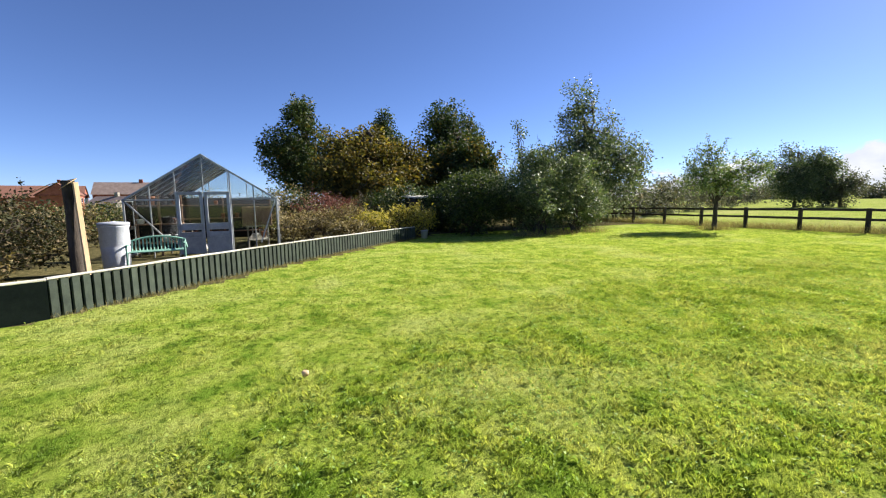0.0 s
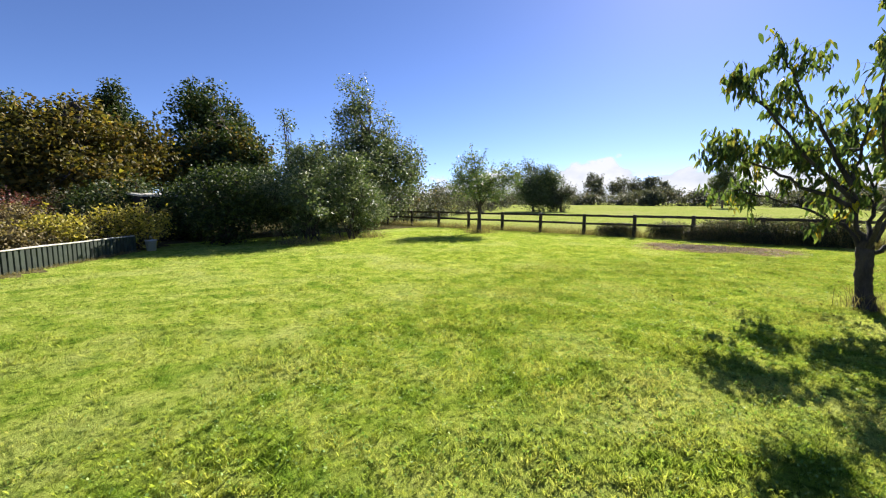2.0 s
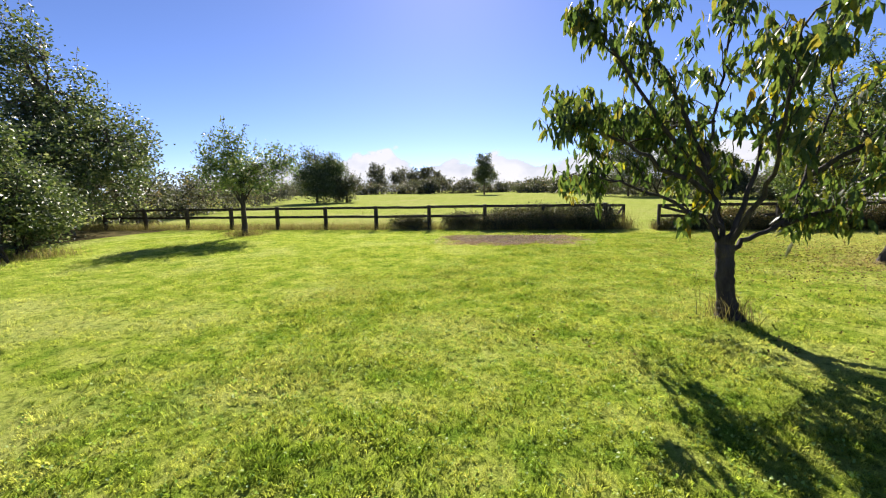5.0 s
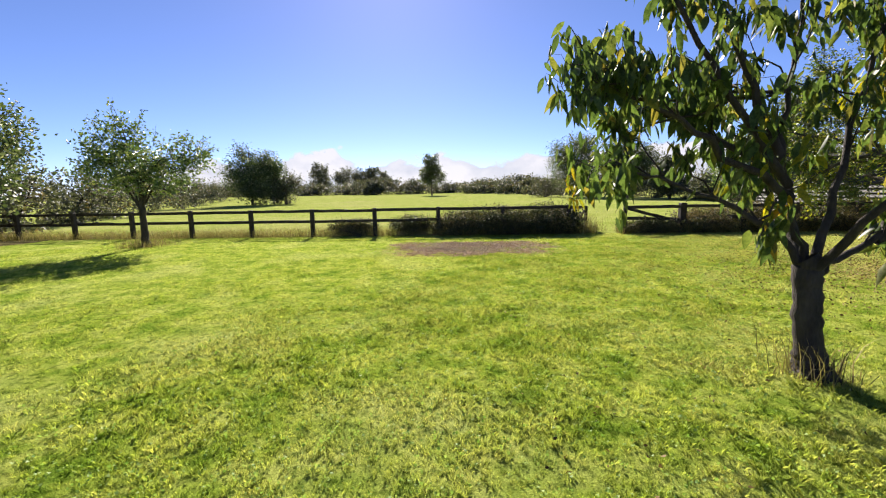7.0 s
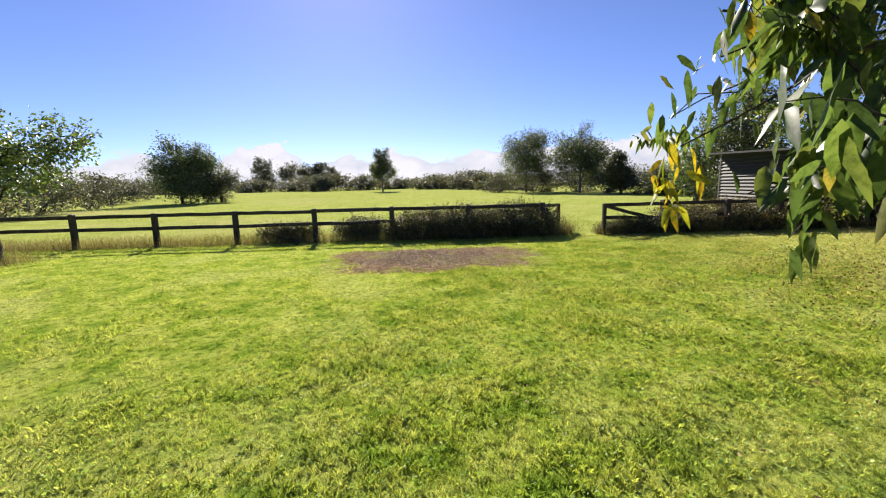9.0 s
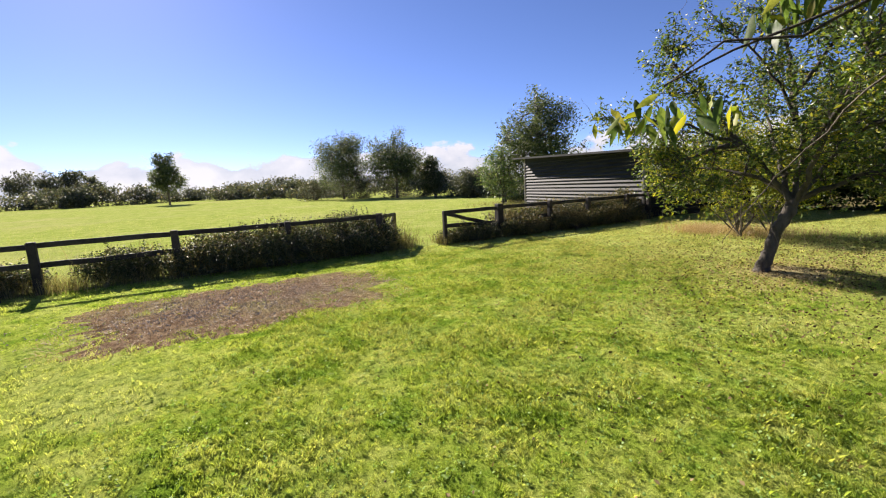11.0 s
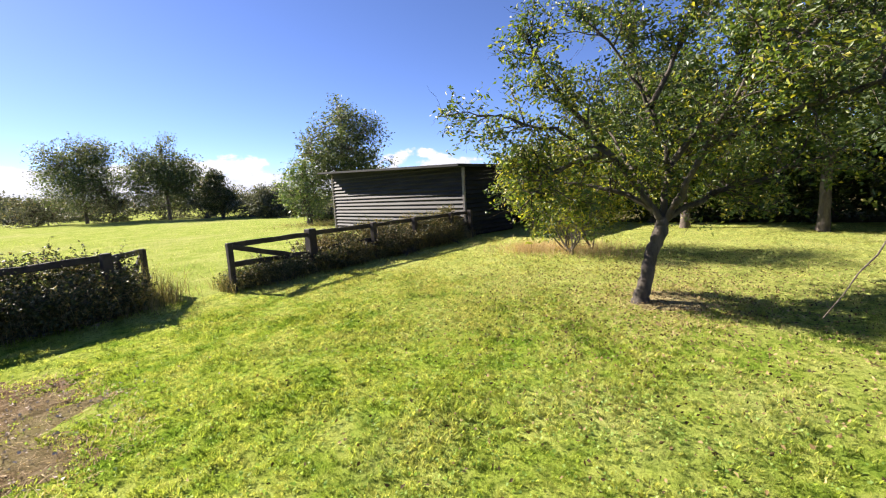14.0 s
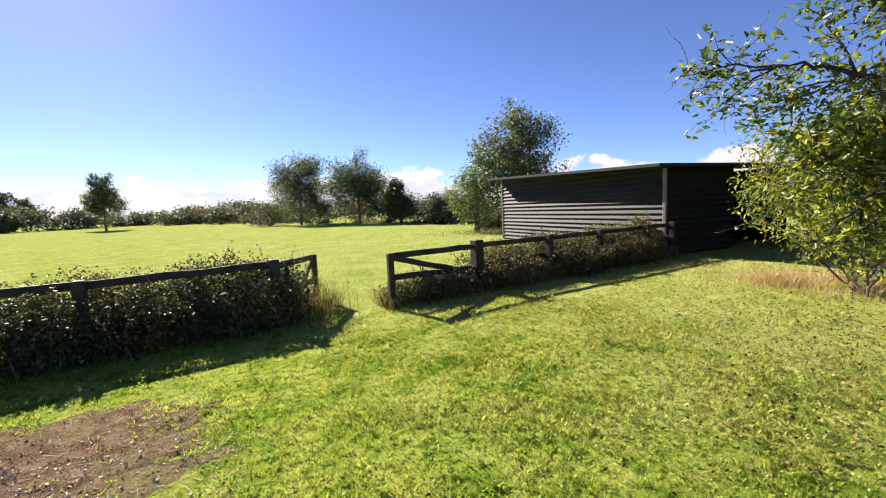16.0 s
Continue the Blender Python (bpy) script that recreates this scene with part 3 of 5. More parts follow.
gx_, gy_ = axis_steps(-24, 20, 0.4), axis_steps(-30, 14, 0.4)
X, Y = np.meshgrid(gx_, gy_)
rng0 = np.random.default_rng(5)
Z = lift_of(X, Y) + np.where((np.abs(X) < 60) & (np.abs(Y) < 60), rng0.normal(size=X.shape) * 0.006, 0)
nx = len(gx_)
idx = np.arange(X.size).reshape(X.shape)
F = np.stack([idx[:-1, :-1], idx[:-1, 1:], idx[1:, 1:], idx[1:, :-1]], -1).reshape(-1, 4)
gme = mesh_from("ground", np.stack([X, Y, Z], -1).reshape(-1, 3), F, M["lawn"])
gme.materials.append(M["field"])
gme.materials.append(M["rough"])
cx, cy = (X[:-1, :-1] + X[1:, 1:]).ravel() / 2, (Y[:-1, :-1] + Y[1:, 1:]).ravel() / 2
behind = (cx + 7.45) * 8.2 + (cy + 23.5) * 9.1 < 0
zone = np.where(cy > -0.1, 1, np.where(behind | (cx < -18.5) | (cx > 15.6), 2, 0))
zone = np.where(cy < -32, 1, zone)
gme.polygons.foreach_set("material_index", zone.astype(np.int32))
tagged(part("ground", gme, M["lawn"]), "mown garden lawn running out into a grassy meadow", "ground", kind="structure")

# bank of cumulus low over the horizon, far off
cm, nt, p, out = material("distant_cloud")
tc = nt.nodes.new("ShaderNodeTexCoord")
mp = nt.nodes.new("ShaderNodeMapping")
mp.inputs["Scale"].default_value = (1, 1, 1.7)
nt.links.new(tc.outputs["Object"], mp.inputs[0])
cn = nt.nodes.new("ShaderNodeTexNoise")
cn.inputs["Scale"].default_value, cn.inputs["Detail"].default_value, cn.inputs["Roughness"].default_value = 0.0042, 7, 0.55
nt.links.new(mp.outputs[0], cn.inputs["Vector"])
sx = nt.nodes.new("ShaderNodeSeparateXYZ")
nt.links.new(tc.outputs["Object"], sx.inputs[0])
mr = nt.nodes.new("ShaderNodeMapRange")
mr.inputs[1].default_value, mr.inputs[2].default_value, mr.inputs[3].default_value, mr.inputs[4].default_value = 0, 420, 0.42, -0.5
nt.links.new(sx.outputs[2], mr.inputs[0])
ad = nt.nodes.new("ShaderNodeMath")
nt.links.new(cn.outputs["Fac"], ad.inputs[0])
nt.links.new(mr.outputs[0], ad.inputs[1])
west = nt.nodes.new("ShaderNodeMapRange")
west.inputs[1].default_value, west.inputs[2].default_value, west.inputs[3].default_value, west.inputs[4].default_value = -2000, -1300, -0.5, 0
nt.links.new(sx.outputs[0], west.inputs[0])
ad2 = nt.nodes.new("ShaderNodeMath")
nt.links.new(ad.outputs[0], ad2.inputs[0])
nt.links.new(west.outputs[0], ad2.inputs[1])
mask = ramp(nt, ((0.52, (0, 0, 0)), (0.58, (0.9, 0.9, 0.9))), ad2.outputs[0])
em = nt.nodes.new("ShaderNodeEmission")
nt.links.new(ramp(nt, ((0.35, (0.62, 0.66, 0.74)), (0.65, (0.95, 0.94, 0.95))), cn.outputs["Fac"]), em.inputs[0])
em.inputs[1].default_value = 0.36
tr = nt.nodes.new("ShaderNodeBsdfTransparent")
mx = nt.nodes.new("ShaderNodeMixShader")
nt.links.new(mask, mx.inputs[0])
nt.links.new(tr.outputs[0], mx.inputs[1])
nt.links.new(em.outputs[0], mx.inputs[2])
nt.links.new(mx.outputs[0], out.inputs[0])
a = np.linspace(0, 2 * np.pi, 97)[:-1]
ring = np.concatenate([np.stack([2400 * np.cos(a), 2400 * np.sin(a), 0 * a + z], 1) for z in (-20, 420)])
i = np.arange(96)
cloud = part("backdrop", mesh_from("backdrop", ring, np.stack([i, (i + 1) % 96, (i + 1) % 96 + 96, i + 96], 1), cm), cm)
cloud.visible_shadow = False
tagged(cloud, "low bank of white cumulus cloud along the horizon", "clouds", kind="structure")

# ---- bare patch of dirt by the fence ----
def blob_sheet(name, label, centre, size, turn, mat, seed, z=0.012, category="dirt", n=72, rough=0.22):
    r = np.random.default_rng(seed)
    bm = bmesh.new()
    mid = bm.verts.new((0, 0, 0.012))
    ang = np.arange(n) * 2 * np.pi / n
    wob = 1 + rough * (0.5 * np.sin(3 * ang + r.uniform(0, 6)) * 0.4 + 0.5 * r.normal(size=n) * 0.35)
    rings = []
    for k in (0.5, 0.85, 1.0):
        row = []
        for j in range(n):
            c, s = math.cos(ang[j]), math.sin(ang[j])
            q = max(abs(c), abs(s)) ** 0.75
            f = k * (wob[j] if k > 0.6 else 1) / q
            row.append(bm.verts.new((c * f * size[0] / 2, s * f * size[1] / 2, 0.012 * (1 - k) + (-0.014 if k == 1 else 0))))
        rings.append(row)
    for j in range(n):
        bm.faces.new((mid, rings[0][j], rings[0][(j + 1) % n]))
        for r0, r1 in zip(rings, rings[1:]):
            bm.faces.new((r0[j], r1[j], r1[(j + 1) % n], r0[(j + 1) % n]))
    ob = part(name, bm, mat)
    ob.matrix_world = pose(*centre, z, 0, 0, turn)
    return tagged(ob, label, category, kind="structure")


blob_sheet("dirt_patch", "bare brown dirt patch with stone chips and dry stalks", (-3.3, -3.22), (4.3, 2.75), 2, M["dirt"], 3, 0.014, n=110, rough=0.34)
blob_sheet("dirt_patch", "ring of dry soil and dead grass under the fruit tree", (4.1, -7.0), (1.1, 0.85), 20, M["dry_soil"], 8, 0.01)
r = np.random.default_rng(11)
chips = np.stack([-3.4 + r.normal(size=6500) * 0.95, -3.2 + r.normal(size=6500) * 0.55, np.full(6500, 0.022)], 1)
tagged(part("stone_chips", leaf_mesh("stone_chips", chips, r, 0.026, 0.018, M["stone_chip"], 0.0), M["stone_chip"]), "scattered pale stone chips on the bare dirt", "stones", kind="stuff")

sk = np.stack([-3.25 + r.uniform(-2.5, 2.5, 11000), -3.25 + r.uniform(-1.6, 1.6, 11000)], 1)
sk = sk[(((sk[:, 0] + 3.25) / 2.1) ** 4 + ((sk[:, 1] + 3.3) / 1.3) ** 4 < 1.6) & (r.uniform(size=len(sk)) < 0.25 + 0.75 * (np.abs(sk[:, 0] + 3.25) > 1.2))]
blades("dead_stalks", "flattened dead grass stalks on the bare dirt", sk, r, 0.035, 0.008, M["straw"], 3.5, category="straw")

# ---- post and rail fence ----
def post(parent, x, y, h=0.96, w=0.13, turn=0.0, lean=0.0):
    bm = bmesh.new()
    box(bm, (0, 0, h / 2 - 0.1), (w, w, h + 0.2), (lean, lean * 0.6, turn), 0.012)
    ob = part("post", bm, M["fence_wood"], parent)
    ob.location = (x, y, 0)
    return ob


def rail(parent, a, b, mat="fence_wood", h=0.1, t=0.045):
    return part("rail", beam(a, b, t, h, 0.008, 5), M[mat], parent)


fence = thing("post_and_rail_fence", (0, 0, 0), "dark weathered timber post and rail fence with two rails", "fence")
S = 2.19
xs = [-k * S for k in range(11)]
for k, x in enumerate(xs):
    post(fence, x, 0.0, 0.96 + random.uniform(-0.015, 0.02), 0.13, random.uniform(-3, 3), random.uniform(-1, 1))
for x0, x1 in zip(xs, xs[1:]):
    for z in (0.885, 0.53):
        rail(fence, (x0, 0.085, z + random.uniform(-0.012, 0.012)), (x1 - 0.02, 0.085, z + random.uniform(-0.012, 0.012)))

wing = thing("garden_gate", (0, 0, 0), "short open timber gate with a diagonal brace beside the fence gap", "gate")
post(wing, 0.93, 1.36, 0.86, 0.10)
post(wing, 0.22, 0.3, 0.8, 0.08)
rail(wing, (0.05, 0.06, 0.87), (0.93, 1.36, 0.8200000000000001))
rail(wing, (0.05, 0.06, 0.45), (0.93, 1.36, 0.38))
rail(wing, (0.5, 0.7, 0.4), (0.9, 1.32, 0.76))

gate = thing("field_gate", (0, 0, 0), "weathered timber hurdle gate with a diagonal brace in long grass", "gate")
post(gate, 1.74, -0.25, 0.91, 0.10)
rail(gate, (1.74, -0.2, 0.855), (3.55, -0.1, 0.855))
rail(gate, (1.74, -0.2, 0.50), (3.55, -0.1, 0.44))
rail(gate, (1.78, -0.24, 0.84), (3.45, -0.16, 0.36))

fence2 = thing("post_and_rail_fence", (0, 0, 0), "low dark timber fence overgrown with dry brambles by the shed", "fence")
gx2 = [(3.62, -0.1), (5.5, -0.16), (7.08, -0.22), (8.95, -0.2), (10.05, -0.25)]
for k, (x, y) in enumerate(gx2):
    post(fence2, x, y, 0.94 if k else 0.97, 0.19 if k == 0 else 0.13, random.uniform(-4, 4))
for (x0, y0), (x1, y1) in zip(gx2, gx2[1:]):
    rail(fence2, (x0, y0 + 0.1, 0.86), (x1, y1 + 0.1, 0.85))
    rail(fence2, (x0, y0 + 0.1, 0.46), (x1, y1 + 0.1, 0.49))

# ---- shed ----
shed = thing("timber_shed", (10.1, -0.05, 0), "long boarded shed with dark boards and a flat sheet roof", "shed", turn=0)
P0, P1 = np.array([0, 0.0]), np.array([1.6, 8.6])
U = (P1 - P0) / np.linalg.norm(P1 - P0)
N = np.array([-U[1], U[0]])           # outward from the sunlit wall
LEN, DEEP = float(np.linalg.norm(P1 - P0)), 5.2


def shed_z(s):
    return 2.38 + 0.34 * s / LEN


def clad(name, a, b, n_out, z0, z1, pitch, mat, label=""):
    k = 0
    d = (b - a) / np.linalg.norm(b - a)
    while z0 + k * pitch < z1:
        lo, hi = z0 + k * pitch, min(z0 + (k + 1) * pitch + 0.02, z1)
        bm = bmesh.new()
        vs = []
        j0, j1 = random.uniform(-0.006, 0.006), random.uniform(-0.006, 0.006)
        for q in (a, b):
            for off, z in ((0.0, lo), (0.08 + j0, lo + 0.055 + j1), (0.068 + j0, lo + 0.08 + j1), (0.012, hi), (0.0, hi)):
                w = q + n_out * off
                vs.append(bm.verts.new((w[0], w[1], z)))
        for f in ((0, 1, 6, 5), (1, 2, 7, 6), (2, 3, 8, 7), (3, 4, 9, 8), (4, 0, 5, 9), (4, 3, 2, 1, 0), (5, 6, 7, 8, 9)):
            bm.faces.new([vs[q] for q in f])
        bmesh.ops.recalc_face_normals(bm, faces=bm.faces)
        part("board", bm, M[mat], shed, label)
        k += 1


clad("board", P0, P1, N, 0.02, 2.38, 0.157, "board")
# board under the eaves, its dark colour standing in for the overhang's shadow
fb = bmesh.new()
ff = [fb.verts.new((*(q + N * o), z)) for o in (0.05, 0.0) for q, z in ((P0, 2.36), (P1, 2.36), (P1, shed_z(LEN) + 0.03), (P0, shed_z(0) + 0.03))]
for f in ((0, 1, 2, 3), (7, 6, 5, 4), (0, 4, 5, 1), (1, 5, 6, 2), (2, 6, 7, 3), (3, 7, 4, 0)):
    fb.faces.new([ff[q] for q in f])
part("top_board", fb, M["dark_board"], shed, "board under the eaves coloured dark for the roof's shade")
Q1 = P0 + np.array([U[1], -U[0]]) * DEEP
# side turned from the sun: its shade is painted in with the darker boards
clad("board", P0, P0 + (Q1 - P0) * 0.5, -U, 0.02, 2.38, 0.157, "dark_board", "board coloured darker for the shaded side")
def wall_slab(a, b, h, mat, label=""):
    mid, ln = (a + b) / 2, np.linalg.norm(b - a)
    bm = bmesh.new()
    box(bm, (mid[0], mid[1], h / 2), (ln, 0.08, h), (0, 0, math.degrees(math.atan2(b[1] - a[1], b[0] - a[0]))))
    return part("wall", bm, M[mat], shed, label)
back = np.array([U[1], -U[0]])
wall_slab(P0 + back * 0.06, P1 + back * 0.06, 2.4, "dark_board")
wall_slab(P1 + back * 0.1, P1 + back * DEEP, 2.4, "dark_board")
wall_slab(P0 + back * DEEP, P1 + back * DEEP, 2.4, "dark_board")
for a in (P0, P1):
    part("corner_post", beam((*(a + N * 0.05), 0), (*(a + N * 0.05), shed_z(0) + (0.3 if a is P1 else 0)), 0.09, 0.09), M["grey_wood"], shed, "pale grey corner post")
bm = bmesh.new()
ov = 0.66
cor = [P0 + N * ov - U * 0.35, P1 + N * ov + U * 0.3, P1 + back * (DEEP + 0.3) + U * 0.3, P0 + back * (DEEP + 0.3) - U * 0.35]
top = [bm.verts.new((c[0], c[1], shed_z(0 if q in (0, 3) else LEN) + 0.10)) for q, c in enumerate(cor)]
low = [bm.verts.new((c[0], c[1], shed_z(0 if q in (0, 3) else LEN) + 0.02)) for q, c in enumerate(cor)]
bm.faces.new(top)
bm.faces.new(low[::-1])
for q in range(4):
    bm.faces.new((low[q], low[(q + 1) % 4], top[(q + 1) % 4], top[q]))
part("roof", bm, M["roof_sheet"], shed, "grey sheet roof with an overhanging edge")

# ---- low green fence ----
gfence = thing("low_fence", (-7.45, -23.5, 0), "low dark green ribbed sheet fence with a bleached top rail", "fence")
GA, GB = Vector((0, 0, 0)), Vector((-9.1, 8.2, 0))
gd = (GB - GA).normalized()
gn = Vector((gd.y, -gd.x, 0))
glen, pitch_ = (GB - GA).length, 0.14
def bow(s):
    """The fence bows a little away from the lawn in its middle."""
    return -gn * 0.32 * math.sin(math.pi * min(max(s / glen, 0), 1))
s, k = 0.0, 0
while s < glen:
    c0, c1 = GA + gd * (s + 0.012) + bow(s), GA + gd * (s + pitch_ - 0.012) + bow(s + pitch_)
    h = 0.52 - 0.06 * s / glen + random.uniform(-0.006, 0.006)
    bm = bmesh.new()
    vs = []
    for c, o in ((c0, 0.0), (c0 + gd * 0.012, 0.014), (c1 - gd * 0.012, 0.014), (c1, 0.0), (c1, -0.012), (c0, -0.012)):
        for z in (-0.03, h):
            q = c + gn * o
            vs.append(bm.verts.new((q.x, q.y, z)))
    for j in range(6):
        a_, b_ = 2 * j, 2 * ((j + 1) % 6)
        bm.faces.new((vs[a_], vs[b_], vs[b_ + 1], vs[a_ + 1]))
    bm.faces.new([vs[2 * j + 1] for j in range(6)])
    part("panel", bm, M["green_sheet"], gfence)
    s += pitch_
    k += 1
n_cap = 7
for j in range(n_cap):
    s0, s1 = glen * j / n_cap, glen * (j + 1) / n_cap - 0.01
    a_, b_ = GA + gd * s0 + bow(s0), GA + gd * s1 + bow(s1)
    z0, z1 = 0.54 - 0.06 * s0 / glen, 0.54 - 0.06 * s1 / glen
    part("top_rail", beam((a_.x, a_.y, z0), (b_.x, b_.y, z1), 0.06, 0.035, 0.004, 4), M["cap"], gfence, "bleached timber capping")
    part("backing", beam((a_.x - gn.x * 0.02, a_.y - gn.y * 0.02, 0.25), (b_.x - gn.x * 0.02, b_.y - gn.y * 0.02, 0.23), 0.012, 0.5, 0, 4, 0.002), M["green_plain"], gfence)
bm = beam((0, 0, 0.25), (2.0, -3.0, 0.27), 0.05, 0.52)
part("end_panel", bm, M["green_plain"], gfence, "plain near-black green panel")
part("top_rail", beam((0, 0, 0.53), (2.0, -3.0, 0.55), 0.06, 0.035), M["cap"], gfence, "bleached timber capping")

# ---- greenhouse ----
gh = thing("greenhouse", (-14.7, -22.5, 0), "old aluminium-framed greenhouse with blue-grey double doors", "greenhouse", turn=-2)
W2, EV, RG, GL = 2.0, 1.66, 2.96, 6.0
def bar(a, b, w=0.045, name="frame_bar", mat="alloy", parent=gh):
    return part(name, beam(a, b, w, w, 0, 1, 0.006), M[mat], parent)
def pane(pts, parent=gh):
    bm = bmesh.new()
    fv = [bm.verts.new(q) for q in pts]
    bm.faces.new(fv)
    r_ = bmesh.ops.extrude_face_region(bm, geom=bm.faces[:])
    nrm = (Vector(pts[1]) - Vector(pts[0])).cross(Vector(pts[2]) - Vector(pts[0])).normalized() * 0.004
    bmesh.ops.translate(bm, vec=nrm, verts=[v for v in r_["geom"] if isinstance(v, bmesh.types.BMVert)])
    ob = part("pane", bm, M["glass"], parent)
    ob.visible_shadow = False
    return ob
for x in (0.0, -GL):
    bar((x, -W2, 0), (x, -W2, EV)), bar((x, W2, 0), (x, W2, EV))
    bar((x, -W2, EV), (x, 0, RG), 0.06), bar((x, W2, EV), (x, 0, RG), 0.06)
    bar((x, -W2, EV), (x, -0.72, EV)), bar((x, 0.72, EV), (x, W2, EV))
    for y in (-1.36, -0.72, 0.72, 1.36):
        bar((x, y, 0), (x, y, RG - abs(y) * (RG - EV) / W2), 0.035)
    bar((x, 0, 1.92), (x, 0, RG), 0.035)
    for sg in (-1, 1):
        for y0, y1 in ((0.02, 0.7), (0.74, 1.34), (1.38, 1.98)):
            z = lambda y: RG - y * (RG - EV) / W2 - 0.02
            lo = 1.95 if y0 < 0.1 else 0.35
            pane([(x, sg * y0, lo), (x, sg * y1, lo), (x, sg * y1, z(y1)), (x, sg * y0, z(y0))])
bar((0.02, -W2 + 0.05, EV - 0.05), (0.02, -1.0, 0.5), 0.04, "brace")
bar((0.02, W2 - 0.05, EV - 0.1), (0.02, 1.5, 0.3), 0.04, "brace")
bar((0, 0, RG), (-GL, 0, RG), 0.06, "ridge_bar")
for sg in (-1, 1):
    bar((0, sg * W2, EV), (-GL, sg * W2, EV), 0.07, "gutter")
    bar((0, sg * W2, 0.06), (-GL, sg * W2, 0.06), 0.06, "sill")
    for k in range(1, 8):
        x = -GL * k / 8
        bar((x, sg * W2, 0), (x, sg * W2, EV), 0.03), bar((x, sg * W2, EV), (x, 0, RG), 0.03)
    for k in range(8):
        x0, x1 = -GL * k / 8 - 0.02, -GL * (k + 1) / 8 + 0.02
        pane([(x0, sg * W2, 0.1), (x1, sg * W2, 0.1), (x1, sg * W2, EV - 0.04), (x0, sg * W2, EV - 0.04)])
        pane([(x0, sg * (W2 - 0.02), EV + 0.02), (x1, sg * (W2 - 0.02), EV + 0.02), (x1, sg * 0.03, RG - 0.02), (x0, sg * 0.03, RG - 0.02)])
for sg in (-1, 1):
    door = part("door", box(bmesh.new(), (0.05, sg * 0.36, 0.30), (0.045, 0.68, 0.50), (0, 0, 0), 0.01), M["door_blue"], gh, "blue-grey door leaf with a window")
    for y in (sg * 0.06, sg * 0.66):
        part("stile", beam((0.05, y, 0.5), (0.05, y, 1.88), 0.045, 0.09), M["door_blue"], door)
    for z, hh in ((1.84, 0.1), (0.86, 0.2), (0.62, 0.16)):
        part("cross_rail", beam((0.05, sg * 0.06, z), (0.05, sg * 0.66, z), 0.045, hh), M["door_blue"], door)
    pane([(0.05, sg * 0.1, 0.9), (0.05, sg * 0.62, 0.9), (0.05, sg * 0.62, 1.8), (0.05, sg * 0.1, 1.8)], door)

# things inside and beside the greenhouse
def table(name, place, size, label, mat="grey_wood"):
    t_ = thing(name, place, label, "table")
    sx_, sy_, sz_ = size
    part("top", box(bmesh.new(), (0, 0, sz_), (sx_, sy_, 0.04), (0, 0, 0), 0.005), M[mat], t_)
    part("shelf", box(bmesh.new(), (0, 0, sz_ * 0.4), (sx_ * 0.94, sy_ * 0.9, 0.03), (0, 0, 0), 0.004), M[mat], t_)
    for i_ in (-1, 1):
        for j_ in (-1, 1):
            part("leg", beam((i_ * (sx_ / 2 - 0.05), j_ * (sy_ / 2 - 0.05), 0), (i_ * (sx_ / 2 - 0.05), j_ * (sy_ / 2 - 0.05), sz_ - 0.02), 0.05, 0.05), M[mat], t_)
    return t_
table("potting_bench", (-17.6, -23.9, 0), (4.0, 0.7, 0.78), "weathered wooden potting bench inside the greenhouse")
table("potting_bench", (-17.4, -21.1, 0), (4.0, 0.7, 0.78), "weathered wooden potting bench inside the greenhouse")
def pot(place, r0, h, mat, label):
    ob = part("plant_pot", lathe(((r0 * 0.72, 0), (r0 * 0.95, h * 0.85), (r0 * 1.08, h * 0.85), (r0 * 1.08, h), (r0 * 0.92, h), (r0 * 0.85, h * 0.8)), 16), M[mat])
    ob.location = place
    return tagged(ob, label, "pot", "pots in the greenhouse")
rp = random.Random(4)
for k in range(22):
    y = rp.choice((-23.9, -21.1)) + rp.uniform(-0.25, 0.25)
    mt = rp.choice(("terracotta", "dark_plastic", "white", "terracotta"))
    pot((-15.9 - rp.uniform(0, 3.2), y, rp.choice((0.8, 0.8, 0.33))), rp.uniform(0.07, 0.13), rp.uniform(0.12, 0.24), mt,
        {"terracotta": "small terracotta plant pot", "dark_plastic": "black plastic plant pot", "white": "small white plastic pot"}[mt])
cab = thing("cupboard", (-15.6, -21.1, 0.8), "brown chipboard cupboard standing on the potting bench", "cupboard")
part("body", box(bmesh.new(), (0, 0, 0.31), (0.35, 0.9, 0.62), (0, 0, 0), 0.01), M["brown_board"], cab)
part("door", box(bmesh.new(), (0.185, 0, 0.31), (0.018, 0.86, 0.56), (0, 0, 0), 0.004), M["brown_board"], cab)
part("shelf", box(bmesh.new(), (0, 0, -0.0), (0.36, 0.92, 0.03)), M["brown_board"], cab)

butt = thing("water_butt", (-12.2, -24.05, 0), "pale grey plastic water butt with a lid", "water butt")
part("body", lathe(((0.25, 0), (0.265, 0.2), (0.28, 0.55), (0.27, 0.58), (0.285, 0.62), (0.285, 1.0), (0.3, 1.02), (0.3, 1.05), (0.28, 1.06)), 28), M["plastic_grey"], butt)
lid = part("lid", lathe(((0.305, 1.05), (0.31, 1.10), (0.29, 1.12), (0.27, 1.125), (0.1, 1.14), (0.02, 1.14)), 28), M["plastic_grey"], butt)
part("handle", beam((-0.09, 0, 1.142), (0.09, 0, 1.142), 0.05, 0.02), M["plastic_grey"], lid)

